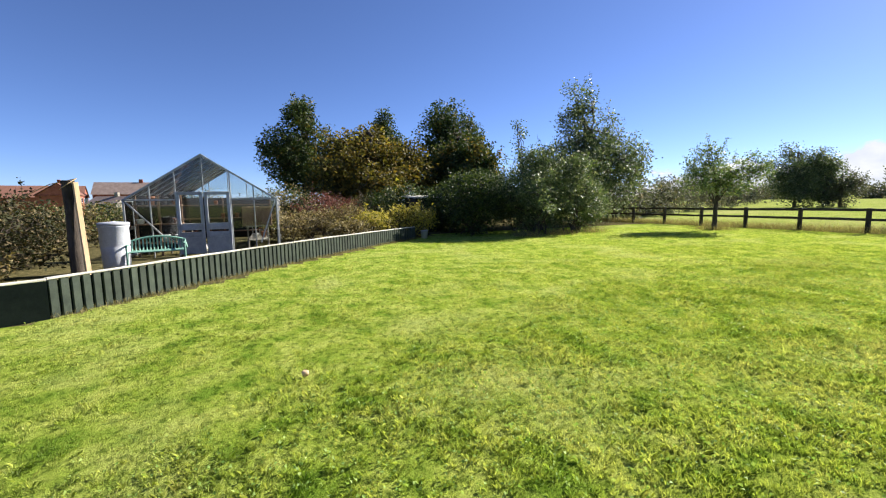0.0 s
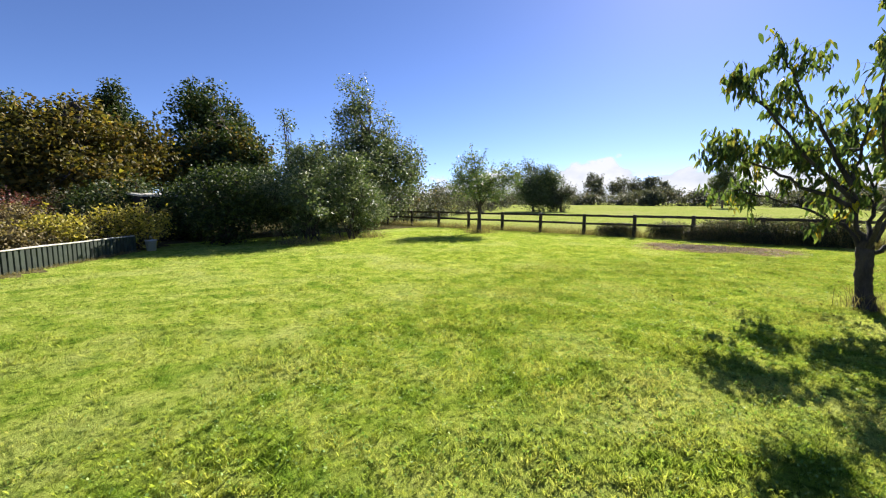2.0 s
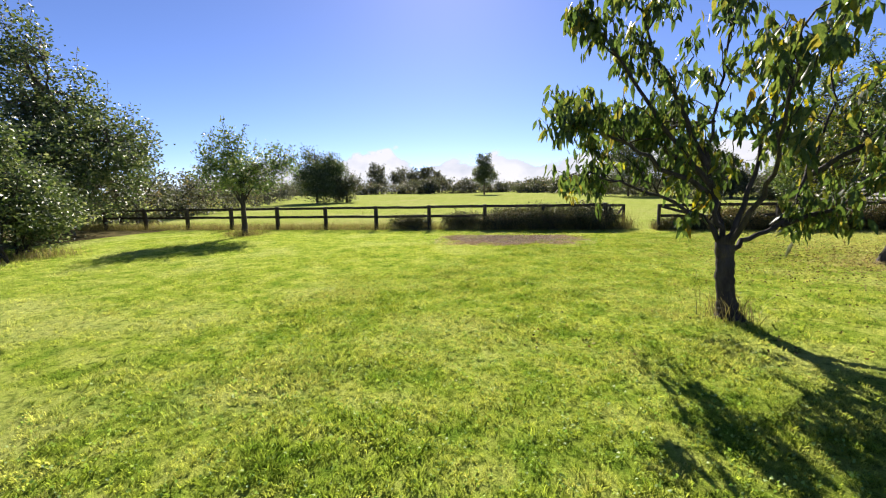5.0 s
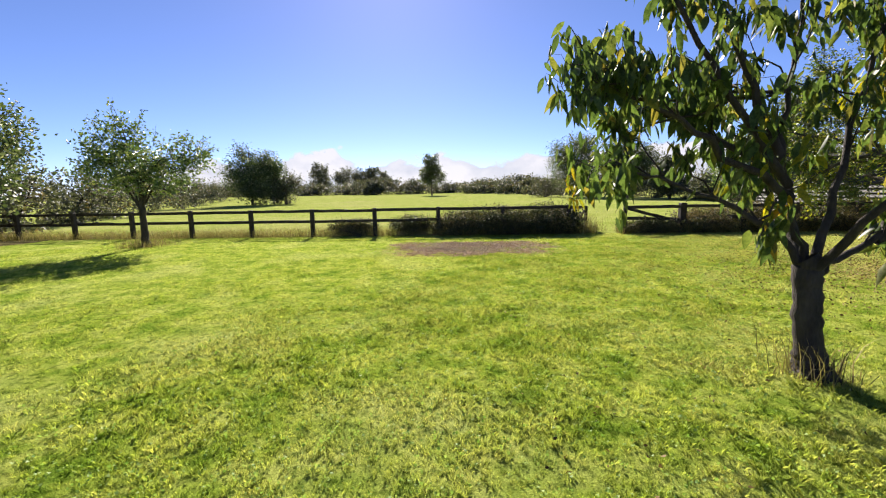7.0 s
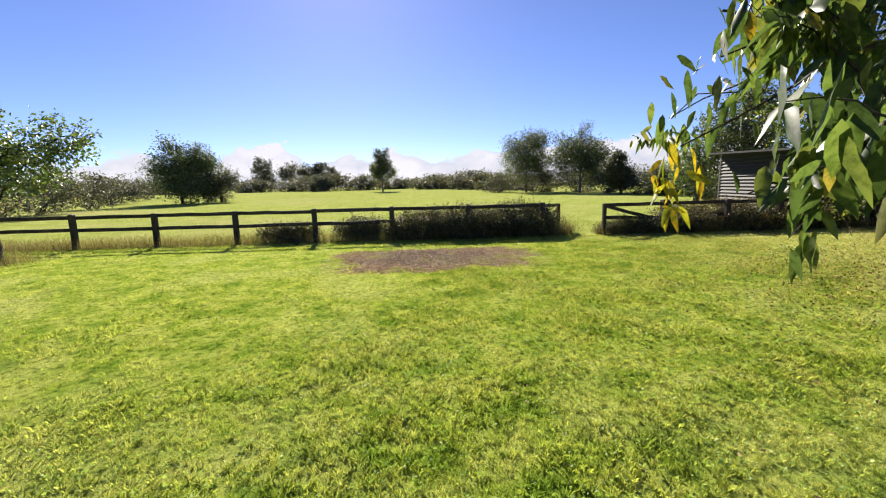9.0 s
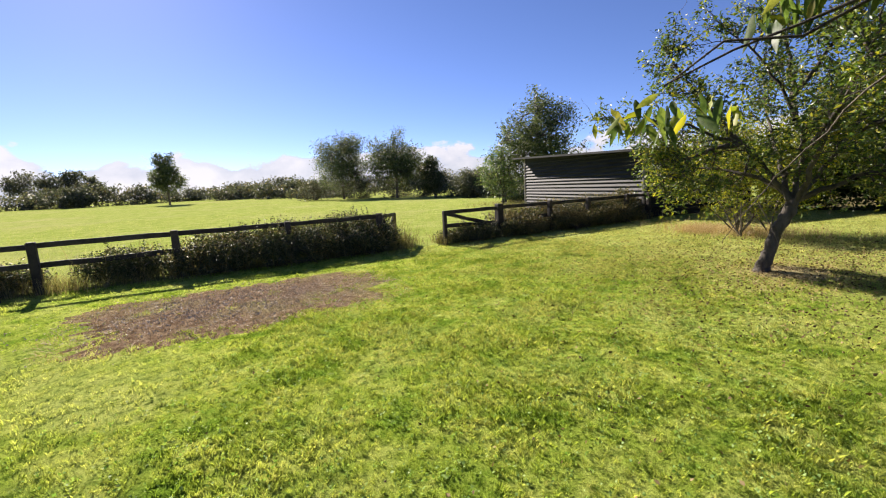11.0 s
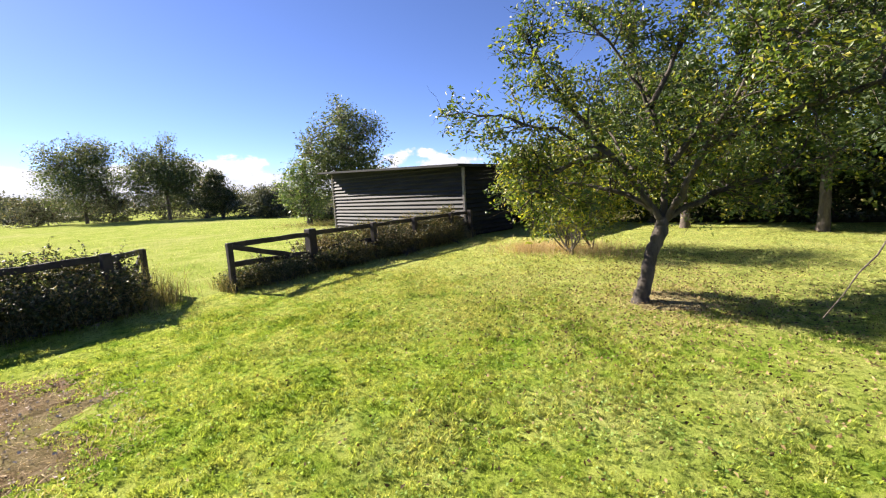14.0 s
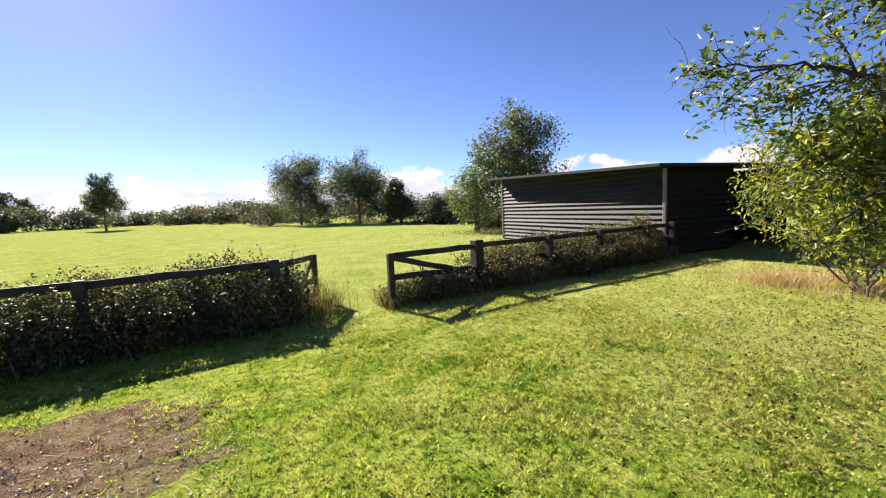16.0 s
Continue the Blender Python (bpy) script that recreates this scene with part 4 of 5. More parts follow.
bench = thing("garden_bench", (-12.4, -23.27, 0), "mint green metal garden bench with a curved slatted back", "bench", turn=8)
def arc(y):
    return 0.66 + 0.10 * math.cos(y / 0.56 * math.pi / 2)
part("back_rail", tube_mesh("back_rail", [([(0.0, y, arc(y) if abs(y) < 0.57 else 0.45) for y in (-0.60, -0.56, -0.42, -0.25, 0, 0.25, 0.42, 0.56, 0.60)], [0.022] * 9)], M["bench_green"], 8), M["bench_green"], bench)
for k in range(15):
    y = -0.5 + k * 1.0 / 14
    part("slat", tube_mesh("slat", [([(0.06, y, 0.42), (-0.03, y, 0.6), (0.0, y, arc(y))], [0.016] * 3)], M["bench_green"], 6), M["bench_green"], bench)
for k in range(6):
    part("seat_slat", beam((0.08 + k * 0.075, -0.53, 0.43), (0.08 + k * 0.075, 0.53, 0.43), 0.05, 0.025), M["bench_green"], bench)
for y in (-0.56, 0.56):
    for x in (0.03, 0.48):
        part("leg", beam((x, y, 0), (x, y, 0.44 if x > 0.1 else 0.68), 0.04, 0.04), M["bench_green"], bench)
    part("arm", beam((0.0, y, 0.6), (0.5, y, 0.58), 0.05, 0.03), M["bench_green"], bench)
    part("arm_post", beam((0.48, y, 0.43), (0.48, y, 0.58), 0.035, 0.035), M["bench_green"], bench)

old = thing("gate_post", (-10.2, -24.1, 0), "thick old dark timber post with twine at its top", "post")
part("shaft", tube_mesh("shaft", [([(0, 0, -0.1), (0.01, 0.0, 0.7), (-0.01, 0.01, 1.4), (0, 0, 1.95)], [0.105, 0.1, 0.1, 0.105])], M["bark_dark"], 10), M["bark_dark"], old)
part("top", lathe(((0.105, 1.94), (0.1, 1.965), (0.02, 1.97)), 12), M["fence_wood"], old)
part("twine", tube_mesh("twine", [([(0.1, -0.1, 1.8), (0.15, 0.05, 1.9), (0.02, 0.14, 2.0), (-0.1, -0.3, 1.9), (-0.2, -0.7, 1.7)], [0.008] * 5)], M["straw"], 5), M["straw"], old)
tagged(part("timber_plank", beam((-10.04, -23.88, 0), (-10.13, -23.97, 1.93), 0.085, 0.045, 0.002, 4), M["pale_wood"]), "new pale timber plank leaning on the old post", "plank")

for x, y in ((-15.2, -22.15), (-15.15, -22.75)):
    sack = part("sack", lathe(((0.16, 0), (0.2, 0.06), (0.2, 0.2), (0.15, 0.3), (0.07, 0.33), (0.03, 0.33)), 14), M["white"])
    sack.matrix_world = pose(x, y, 0, 0, 0, 30) @ Matrix.Diagonal((1, 1.3, 1, 1))
    tagged(sack, "crumpled white plastic sack on the greenhouse floor", "sack", "sacks in the greenhouse")
def shelf_rack(place, wide, label):
    rack = thing("shelf_rack", place, label, "shelf")
    for z in (0.4, 0.95, 1.5):
        part("shelf", box(bmesh.new(), (0, 0, z), (0.4, wide, 0.04), (0, 0, 0), 0.005), M["brown_board"], rack)
    for y in (-wide / 2 + 0.03, 0, wide / 2 - 0.03):
        part("upright", beam((0, y, 0), (0, y, 1.8), 0.06, 0.06), M["brown_board"], rack)
    # near-black sheet added behind the shelves to stand in for the dim interior
    part("back_panel", box(bmesh.new(), (-0.22, 0, 0.95), (0.02, wide, 1.7)), M["dark_board"], rack)
shelf_rack((-20.3, -22.5, 0), 3.7, "wooden shelf rack with a near-black back added to darken the greenhouse interior")
shelf_rack((-15.2, -23.75, 0), 1.2, "brown wooden shelf rack crowded with pots behind the glass")
for k in range(12):
    mt = rp.choice(("terracotta", "dark_plastic", "white", "terracotta"))
    pot((-15.15 + rp.uniform(-0.06, 0.08), -24.2 + (k % 4) * 0.3, (0.42, 0.97, 1.52)[k // 4]), rp.uniform(0.08, 0.12), rp.uniform(0.14, 0.26), mt,
        {"terracotta": "small terracotta plant pot", "dark_plastic": "black plastic plant pot", "white": "small white plastic pot"}[mt])
for k in range(9):
    pot((-20.3 + rp.uniform(-0.08, 0.08), -23.55 + k * 0.26, rp.choice((0.42, 0.97, 1.52))), rp.uniform(0.07, 0.11), rp.uniform(0.14, 0.24), "terracotta", "small terracotta plant pot")

bucket = thing("bucket", (-16.5, -14.9, 0), "pale plastic bucket at the end of the green fence", "bucket")
part("body", lathe(((0.12, 0), (0.15, 0.3), (0.165, 0.3), (0.165, 0.33), (0.14, 0.33), (0.11, 0.04)), 18), M["white"], bucket)
part("handle", tube_mesh("handle", [([(0.15, 0, 0.31), (0.12, 0, 0.4), (0, 0, 0.45), (-0.12, 0, 0.4), (-0.15, 0, 0.31)], [0.006] * 5)], M["alloy"], 5), M["alloy"], bucket)

# ---- far houses ----
def house(place, size, turn, wallm, roofm, label):
    h_ = thing("house", place, label, "house", turn=turn)
    w_, d_, e_, rz_ = size
    part("wall", box(bmesh.new(), (0, 0, e_ / 2), (w_, d_, e_)), M[wallm], h_)
    bm = bmesh.new()
    v_ = [bm.verts.new(q) for q in ((-w_ / 2 - .3, -d_ / 2 - .3, e_), (w_ / 2 + .3, -d_ / 2 - .3, e_), (w_ / 2 + .3, d_ / 2 + .3, e_), (-w_ / 2 - .3, d_ / 2 + .3, e_), (-w_ / 2 - .3, 0, rz_), (w_ / 2 + .3, 0, rz_))]
    for f in ((0, 1, 5, 4), (2, 3, 4, 5), (3, 2, 1, 0)):
        bm.faces.new([v_[q] for q in f])
    roof_ = part("roof", bm, M[roofm], h_)
    bm = bmesh.new()
    for sx_ in (-1, 1):
        f = bm.faces.new([bm.verts.new((sx_ * w_ / 2, y, z)) for y, z in ((-d_ / 2, e_), (d_ / 2, e_), (0, rz_ - 0.2))])
    part("gable", bm, M[wallm], h_)
    part("chimney", box(bmesh.new(), (w_ * 0.2, 0, rz_ + 0.2), (0.9, 0.6, 1.2), (0, 0, 0), 0.03), M[wallm], roof_)
    for k in range(3):
        for z in ((e_ * 0.28, e_ * 0.75)):
            for sd in (-1, 1):
                wn_ = part("window", box(bmesh.new(), ((k - 1) * w_ * 0.3, sd * d_ / 2, z), (1.3, 0.12, 1.2)), M["white"], h_, "white-framed window")
                part("pane", box(bmesh.new(), ((k - 1) * w_ * 0.3, sd * (d_ / 2 + 0.02), z), (1.1, 0.12, 1.0)), M["pane_dark"], wn_)
    return h_
house((-137, -55, 0), (14, 8, 4.9, 8.2), 95, "brick_wall", "roof_tile", "far red brick house with a grey tiled roof")
house((-131, -67, 0), (9, 8, 4.6, 7.6), 8, "brick_wall", "roof_red", "far red brick house with a red tiled roof")
house((-150, -78, 0), (18, 9, 4.6, 7.9), 100, "brick_wall", "roof_red", "far red brick house with a red tiled roof")
house((-112, -52, 0), (7, 5, 2.4, 4.0), 60, "grey_wood", "roof_tile", "low outbuilding with a pale boarded wall")
lean_to = thing("small_shed", (-20.6, -13.4, 0), "small dark shed with a pale roof edge under the trees", "shed")
part("wall", box(bmesh.new(), (0, 0, 0.85), (1.6, 1.5, 1.7)), M["dark_board"], lean_to)
part("roof", box(bmesh.new(), (0.05, 0, 1.75), (1.9, 1.7, 0.07), (0, 3, 0), 0.01), M["cap"], lean_to)

# ---- trees and shrubs ----
def shorter(P):
    """Keep the path clear of the cherry's hanging leaves."""
    return (P[:, 0] > -2.95) & ((P[:, 0] > -2.1) | (P[:, 1] < -9.4)) & (P[:, 2] > 0.75)


cherry = grown_tree("cherry_tree", "cherry tree with long drooping leaves, some turning yellow", (-0.65, -10.82, 0),
    [(0.05, -0.04, -0.1, 0.19), (0.01, 0, 0.06, 0.125), (0, 0, 0.2, 0.1), (-0.03, 0.03, 0.5, 0.092), (-0.03, 0.05, 0.78, 0.1), (-0.05, 0.06, 0.93, 0.085)],
    [[(-0.04, 0.06, 0.78), (-0.24, 0.1, 1.15), (-0.7, 0.12, 1.4), (-1.25, 0.12, 1.6), (-1.6, 0.05, 1.72)],
     [(-0.04, 0.06, 0.8), (-0.14, 0.12, 1.3), (-0.24, 0.18, 1.8), (-0.1, 0.3, 2.6), (0.0, 0.4, 3.3), (0.0, 0.5, 3.75)],
     [(0.0, 0.06, 0.76), (0.3, 0.18, 0.93), (0.65, 0.22, 1.08), (0.95, 0.4, 1.7), (1.25, 0.6, 2.5), (1.3, 0.85, 3.3)],
     [(-0.18, 0.14, 1.5), (-0.8, -0.05, 2.2), (-1.35, -0.1, 3.0), (-1.7, -0.1, 3.5)],
     [(-0.16, 0.13, 1.4), (-0.95, -0.1, 1.85), (-1.45, -0.18, 2.15), (-1.7, -0.15, 2.25)],
     [(-0.03, 0.1, 0.85), (0.1, 0.7, 1.4), (0.0, 1.3, 2.1), (-0.3, 1.75, 2.6)],
     [(-0.02, 0.0, 0.85), (0.1, -0.5, 1.5), (-0.1, -1.0, 2.2), (-0.2, -1.3, 2.8)],
     [(0.6, 0.22, 1.05), (1.25, 0.1, 1.35), (1.85, 0.2, 1.7)],
     [(-0.24, 0.18, 1.75), (-0.65, 0.2, 2.6), (-1.0, 0.15, 3.4), (-1.15, 0.1, 3.75)],
     [(0.9, 0.38, 1.6), (1.4, -0.3, 2.1), (1.75, -0.6, 2.7)],
     [(-0.2, 0.2, 1.6), (-0.7, 0.8, 2.1), (-1.2, 1.2, 2.5)],
     [(0.05, 0.1, 0.95), (0.35, 0.3, 1.8), (0.55, 0.3, 2.7), (0.6, 0.4, 3.4)]],
    11, 3, 0.6, 0.36, 9, (0.13, 0.05), (("leaf_cherry", 0.97), ("leaf_yellow", 0.03)), 21, "bark_dark", 0.85, True, 0.036, 0.2, 0, shorter, 0.05)
# boughs of the cherry that hang out beside the path
rc = np.random.default_rng(303)
for tip, spread_, n_, mt in (((-2.32, -10.04, 1.58), (0.06, 0.07, 0.12), 28, "leaf_yellow"), ((-2.16, -10.05, 1.98), (0.16, 0.12, 0.13), 40, "leaf_cherry"), ((-1.6, -8.74, 1.9), (0.14, 0.2, 0.04), 34, "leaf_cherry"), ((-1.57, -8.72, 1.9), (0.13, 0.18, 0.04), 24, "leaf_lime")):
    rel = np.array(tip) - np.array((-0.65, -10.82, 0))
    part("branch", tube_mesh("branch", [curve_line((-0.16, 0.24, 2.25), rel + (0, 0, 0.12), 0.12, 0.017, 0.004, rc, 9, 0.015)], M["bark_dark"], 6), M["bark_dark"], cherry)
    part("crown", leaf_mesh("crown", rel + np.clip(rc.normal(size=(n_, 3)), -1.4, 1.4) * spread_, rc, 0.115, 0.036, M[mt], 0.5 if tip[1] > -9 else 0.8, True), M[mt], cherry)
bare_lines = [curve_line((0.6, 1.5, 2.3), (1.0, 2.4, 1.6), 0.1, 0.009, 0.005, rc, 8, 0.01), curve_line((1.0, 2.4, 1.6), (0.85, 2.75, 1.02), 0.08, 0.005, 0.0025, rc, 8, 0.015), curve_line((0.96, 2.55, 1.35), (1.1, 2.45, 0.98), 0.08, 0.004, 0.0025, rc, 6, 0.02), curve_line((0.98, 2.5, 1.45), (0.7, 2.6, 1.25), 0.05, 0.003, 0.002, rc, 5, 0.02)]
part("branch", tube_mesh("branch", bare_lines, M["bark"], 5), M["bark"], cherry, "thin bare hanging twig")

grown_tree("fruit_tree", "old leaning fruit tree with a tangle of bare twigs", (3.85, -6.72, 0),
    [(0, 0.02, -0.1, 0.14), (0.02, 0, 0.08, 0.1), (0.08, -0.04, 0.3, 0.085), (0.17, -0.09, 0.65, 0.082), (0.3, -0.18, 0.95, 0.09), (0.36, -0.2, 1.1, 0.07)],
    [[(0.33, -0.2, 1.05), (0.22, 0.1, 1.55), (0.02, 0.42, 2.03), (-0.4, 1.0, 2.35), (-0.75, 1.45, 2.5), (-0.95, 1.7, 2.6)],
     [(0.35, -0.2, 1.1), (0.47, -0.25, 1.83), (0.5, 0.0, 2.6), (0.25, 0.4, 3.4), (0.0, 0.8, 3.9)],
     [(0.35, -0.2, 1.05), (0.6, -0.4, 1.5), (0.82, -0.65, 2.1), (1.2, -1.2, 3.0), (1.5, -1.5, 3.8)],
     [(0.4, -0.22, 1.1), (0.78, -0.75, 1.4), (1.15, -1.25, 1.55), (1.4, -2.1, 1.9), (1.5, -2.7, 2.4)],
     [(0.15, 0.15, 1.65), (-0.1, 0.85, 2.6), (-0.4, 1.25, 3.3), (-0.5, 1.4, 3.7)],
     [(0.35, -0.25, 1.1), (-0.1, -0.65, 1.9), (-0.5, -1.1, 2.7), (-0.7, -1.4, 3.3)],
     [(0.4, -0.1, 1.15), (1.1, 0.4, 1.9), (1.8, 0.9, 2.6), (2.1, 1.2, 3.3)],
     [(0.02, 0.42, 2.0), (-0.3, 0.85, 1.9), (-0.6, 1.2, 1.6), (-0.7, 1.4, 1.3)],
     [(0.47, -0.25, 1.8), (0.2, -1.0, 2.8), (0.0, -1.6, 3.6), (0.0, -1.8, 4.2)],
     [(0.48, -0.1, 2.3), (1.0, 0.3, 3.4), (1.2, 0.5, 4.2)],
     [(0.78, -0.75, 1.4), (1.5, -0.9, 1.5), (2.2, -1.2, 1.9)],
     [(0.8, -0.65, 2.05), (0.6, -1.7, 2.4), (0.4, -2.7, 2.7)],
     [(0.36, -0.2, 1.15), (0.3, 0.4, 1.5), (0.3, 1.1, 1.65), (0.1, 1.7, 1.7)],
     [(1.2, -1.2, 3.0), (0.9, -2.0, 3.7), (0.7, -2.5, 4.4)],
     [(0.5, 0.0, 2.6), (1.3, -0.3, 3.6), (1.5, -0.5, 4.6)]],
    19, 5, 0.76, 0.42, 20, (0.074, 0.033), (("leaf_fruit", 0.86), ("leaf_lime", 0.14)), 31, "bark_mid", 0.15, False, 0.046, 0.08, 4, scatter=0.06, start=0.14)
plant("apple_tree", "small apple tree by the fence with pale green leaves", "tree", (-13.1, -2.2, 0),
      [(0, 0, -0.1, 0.16), (0, 0, 0.15, 0.11), (-0.02, 0, 0.7, 0.09), (0, 0.02, 1.3, 0.08), (0.1, 0, 2.4, 0.05)],
      [(0.1, 0, 2.3, 1.5, 1.4, 0.9), (-0.3, 0, 3.1, 0.7, 0.7, 0.8), (1.1, 0.7, 2.7, 0.6, 0.6, 0.6), (-0.8, -0.4, 2.6, 0.7, 0.7, 0.7)],
      190, 34, 0.18, (0.10, 0.06), (("leaf_apple", 1.0),), 41, 9, 0.04, 0.008, "bark_dark", 0.1, spikes=40, spike=0.7)
plant("willow_tree", "tall upright grey-green tree among shrubs", "tree", (-20.9, -2.4, 0),
      [(0, 0, -0.1, 0.22), (0, 0, 1, 0.16), (0, -0.1, 4, 0.08), (-0.2, -0.5, 6.5, 0.03)],
      [(0, 0, 3.0, 3.3, 3.8, 2.5), (-0.1, -0.3, 5.0, 2.0, 2.2, 2.0), (-0.3, -0.7, 6.9, 1.0, 1.1, 1.6), (0.8, 1.8, 4.0, 1.3, 1.8, 1.6), (-0.4, -0.8, 8.0, 0.5, 0.5, 0.5)],
      560, 48, 0.3, (0.15, 0.09), (("leaf_sallow", 1.0),), 51, 14, 0.08, 0.014, "bark", 0.0, lift=0.2, spikes=110, spike=1.3)
for k, (x, y, h, w, sd) in enumerate(((-15.7, -10.2, 3.3, 1.7, 62), (-15.6, -8.3, 2.9, 1.6, 63), (-17.8, -9.6, 3.2, 1.8, 64), (-16.6, -6.6, 2.3, 1.3, 65))):
    plant("sallow_bush", "grey-green leafy shrub at the edge of the lawn", "shrub", (x, y, 0), None,
          lumpy(h * 1.15, w * 1.05, 0.05, sd, 9), 240, 42, 0.2, (0.11, 0.065), (("leaf_sallow", 0.85), ("leaf_apple", 0.15)), sd, 9, 0.03, 0.008, "bark_dark", 0.0, group="shrubs at the lawn's edge", shell=0.4, spikes=40, spike=0.75)
plant("young_tree", "thin leaning sapling with sparse leaves", "tree", (-16.9, -9.3, 0),
      [(0, 0, -0.1, 0.06), (-0.3, -0.2, 1.5, 0.05), (-0.9, -0.2, 3.6, 0.03), (-1.3, -0.1, 5.2, 0.012)],
      [(-0.9, -0.2, 3.9, 0.4, 0.5, 0.8), (-1.2, 0.0, 4.9, 0.3, 0.3, 0.5), (-0.4, -0.2, 3.0, 0.6, 0.6, 0.5)], 40, 16, 0.16, (0.11, 0.06), (("leaf_sallow", 1.0),), 66, 6, 0.02, 0.007, "bark_dark")
big = ((-43, -17.4, 12.2, 4.2, "leaf_dark", 0.75, 71), (-44, -8.8, 11.0, 2.6, "leaf_dark", 0.9, 72), (-37, -4.6, 10.2, 5.0, "leaf_dark", 0.8, 73), (-30, -14.0, 7.6, 3.7, "leaf_autumn", 0.8, 74), (-31, -6.2, 6.0, 2.8, "leaf_dark", 0.6, 75))
for x, y, h, w, lf, share, sd in big:
    plant("field_maple" if lf == "leaf_autumn" else "oak_tree", "broad tree turning yellow-brown in autumn" if lf == "leaf_autumn" else "tall dark green tree behind the garden", "tree", (x, y, 0),
          [(0, 0, -0.2, 0.35), (0, 0, 1.5, 0.25), (0.2, 0.1, h * 0.5, 0.16), (0, 0, h * 0.85, 0.05)],
          lumpy(h, w, h * 0.08, sd, 10),
          460, 50, 0.42, (0.25, 0.16), ((lf, share), ("leaf_autumn" if lf == "leaf_dark" else "leaf_gold", 1 - share)), sd, 14, 0.12, 0.02, "bark_dark", 0.0, lift=0.2, spikes=70, spike=1.3)
scrub = ((-18.3, -19.6, 1.2, 1.5, "leaf_dry", 81), (-18.6, -17.6, 1.4, 1.5, "leaf_dry", 82), (-16.9, -16.7, 1.15, 1.2, "leaf_gold", 83), (-17.6, -15.2, 1.35, 1.2, "leaf_gold", 84), (-22, -18.2, 2.0, 1.8, "leaf_red", 85), (-23.5, -21.3, 1.9, 1.9, "leaf_bramble", 86), (-24, -15.5, 2.0, 2.0, "leaf_bramble", 87),
         (-11.6, -26.0, 1.85, 1.5, "leaf_bramble", 88), (-10.4, -27.2, 1.7, 1.3, "leaf_dry", 89), (-13.6, -26.8, 1.8, 1.6, "leaf_bramble", 90), (-13.0, -28.4, 2.2, 1.9, "leaf_dry", 91), (-18.5, -28.0, 1.1, 2.2, "leaf_dry", 92), (-15.9, -18.0, 0.8, 0.9, "leaf_dry", 94), (-9.6, -26.0, 0.9, 1.0, "leaf_dry", 95))
names = {"leaf_dry": ("scrub_bush", "dry brown scrub and bramble behind the green fence"), "leaf_gold": ("golden_shrub", "shrub with golden yellow leaves behind the fence"), "leaf_red": ("red_shrub", "shrub with dull red autumn leaves"), "leaf_bramble": ("bramble_bush", "dark bramble thicket behind the green fence")}
for x, y, h, w, lf, sd in scrub:
    nm, lb = names[lf]
    plant(nm, lb, "shrub", (x, y, 0), None, [(0, 0, h * 0.5, w, w, h * 0.45), (0.3, -0.2, h * 0.75, w * 0.6, w * 0.6, h * 0.25)], 150, 26, 0.17, (0.09, 0.05), ((lf if lf != "leaf_bramble" else "leaf_thicket", 0.7), ("leaf_thicket", 0.3)), sd, 9, 0.015, 0.006, "bark_dark", 0.0, twigs=120, shell=0.45, spikes=30, spike=0.55)
shade = ((-20.5, -10.5, 3.2, 2.2, 101), (-22.0, -14.0, 2.6, 2.0, 102), (-24.5, -8.0, 3.6, 2.8, 103), (-19.4, -12.6, 2.4, 1.3, 104), (-16.8, -12.5, 2.7, 1.3, 105))
for x, y, h, w, sd in shade:
    plant("elder_bush", "dark shaded evergreen bush in the garden corner", "shrub", (x, y, 0), None, [(0, 0, h * 0.5, w, w, h * 0.48)], 170, 30, 0.24, (0.13, 0.08), (("leaf_dark", 1.0),), sd, 9, 0.03, 0.01, "bark_dark", 0.0, shell=0.4)

for x, y, h, w, sd in ((-23.5, -24.0, 2.2, 1.9, 171), (-24.5, -27.5, 1.6, 2.2, 172), (-24.0, -19.8, 2.4, 1.6, 173), (-27, -31, 1.7, 2.6, 174), (-21, -31, 1.4, 2.0, 175), (-16, -30.5, 1.6, 1.9, 176)):
    plant("bramble_bush", "dark overgrown thicket behind the greenhouse", "shrub", (x, y, 0), None, [(0, 0, h * 0.5, w, w, h * 0.48)], 150, 30, 0.25, (0.12, 0.07), (("leaf_dark", 0.5), ("leaf_dry", 0.5)), sd, 9, 0.02, 0.008, "bark_dark", 0.0, twigs=80, shell=0.45)

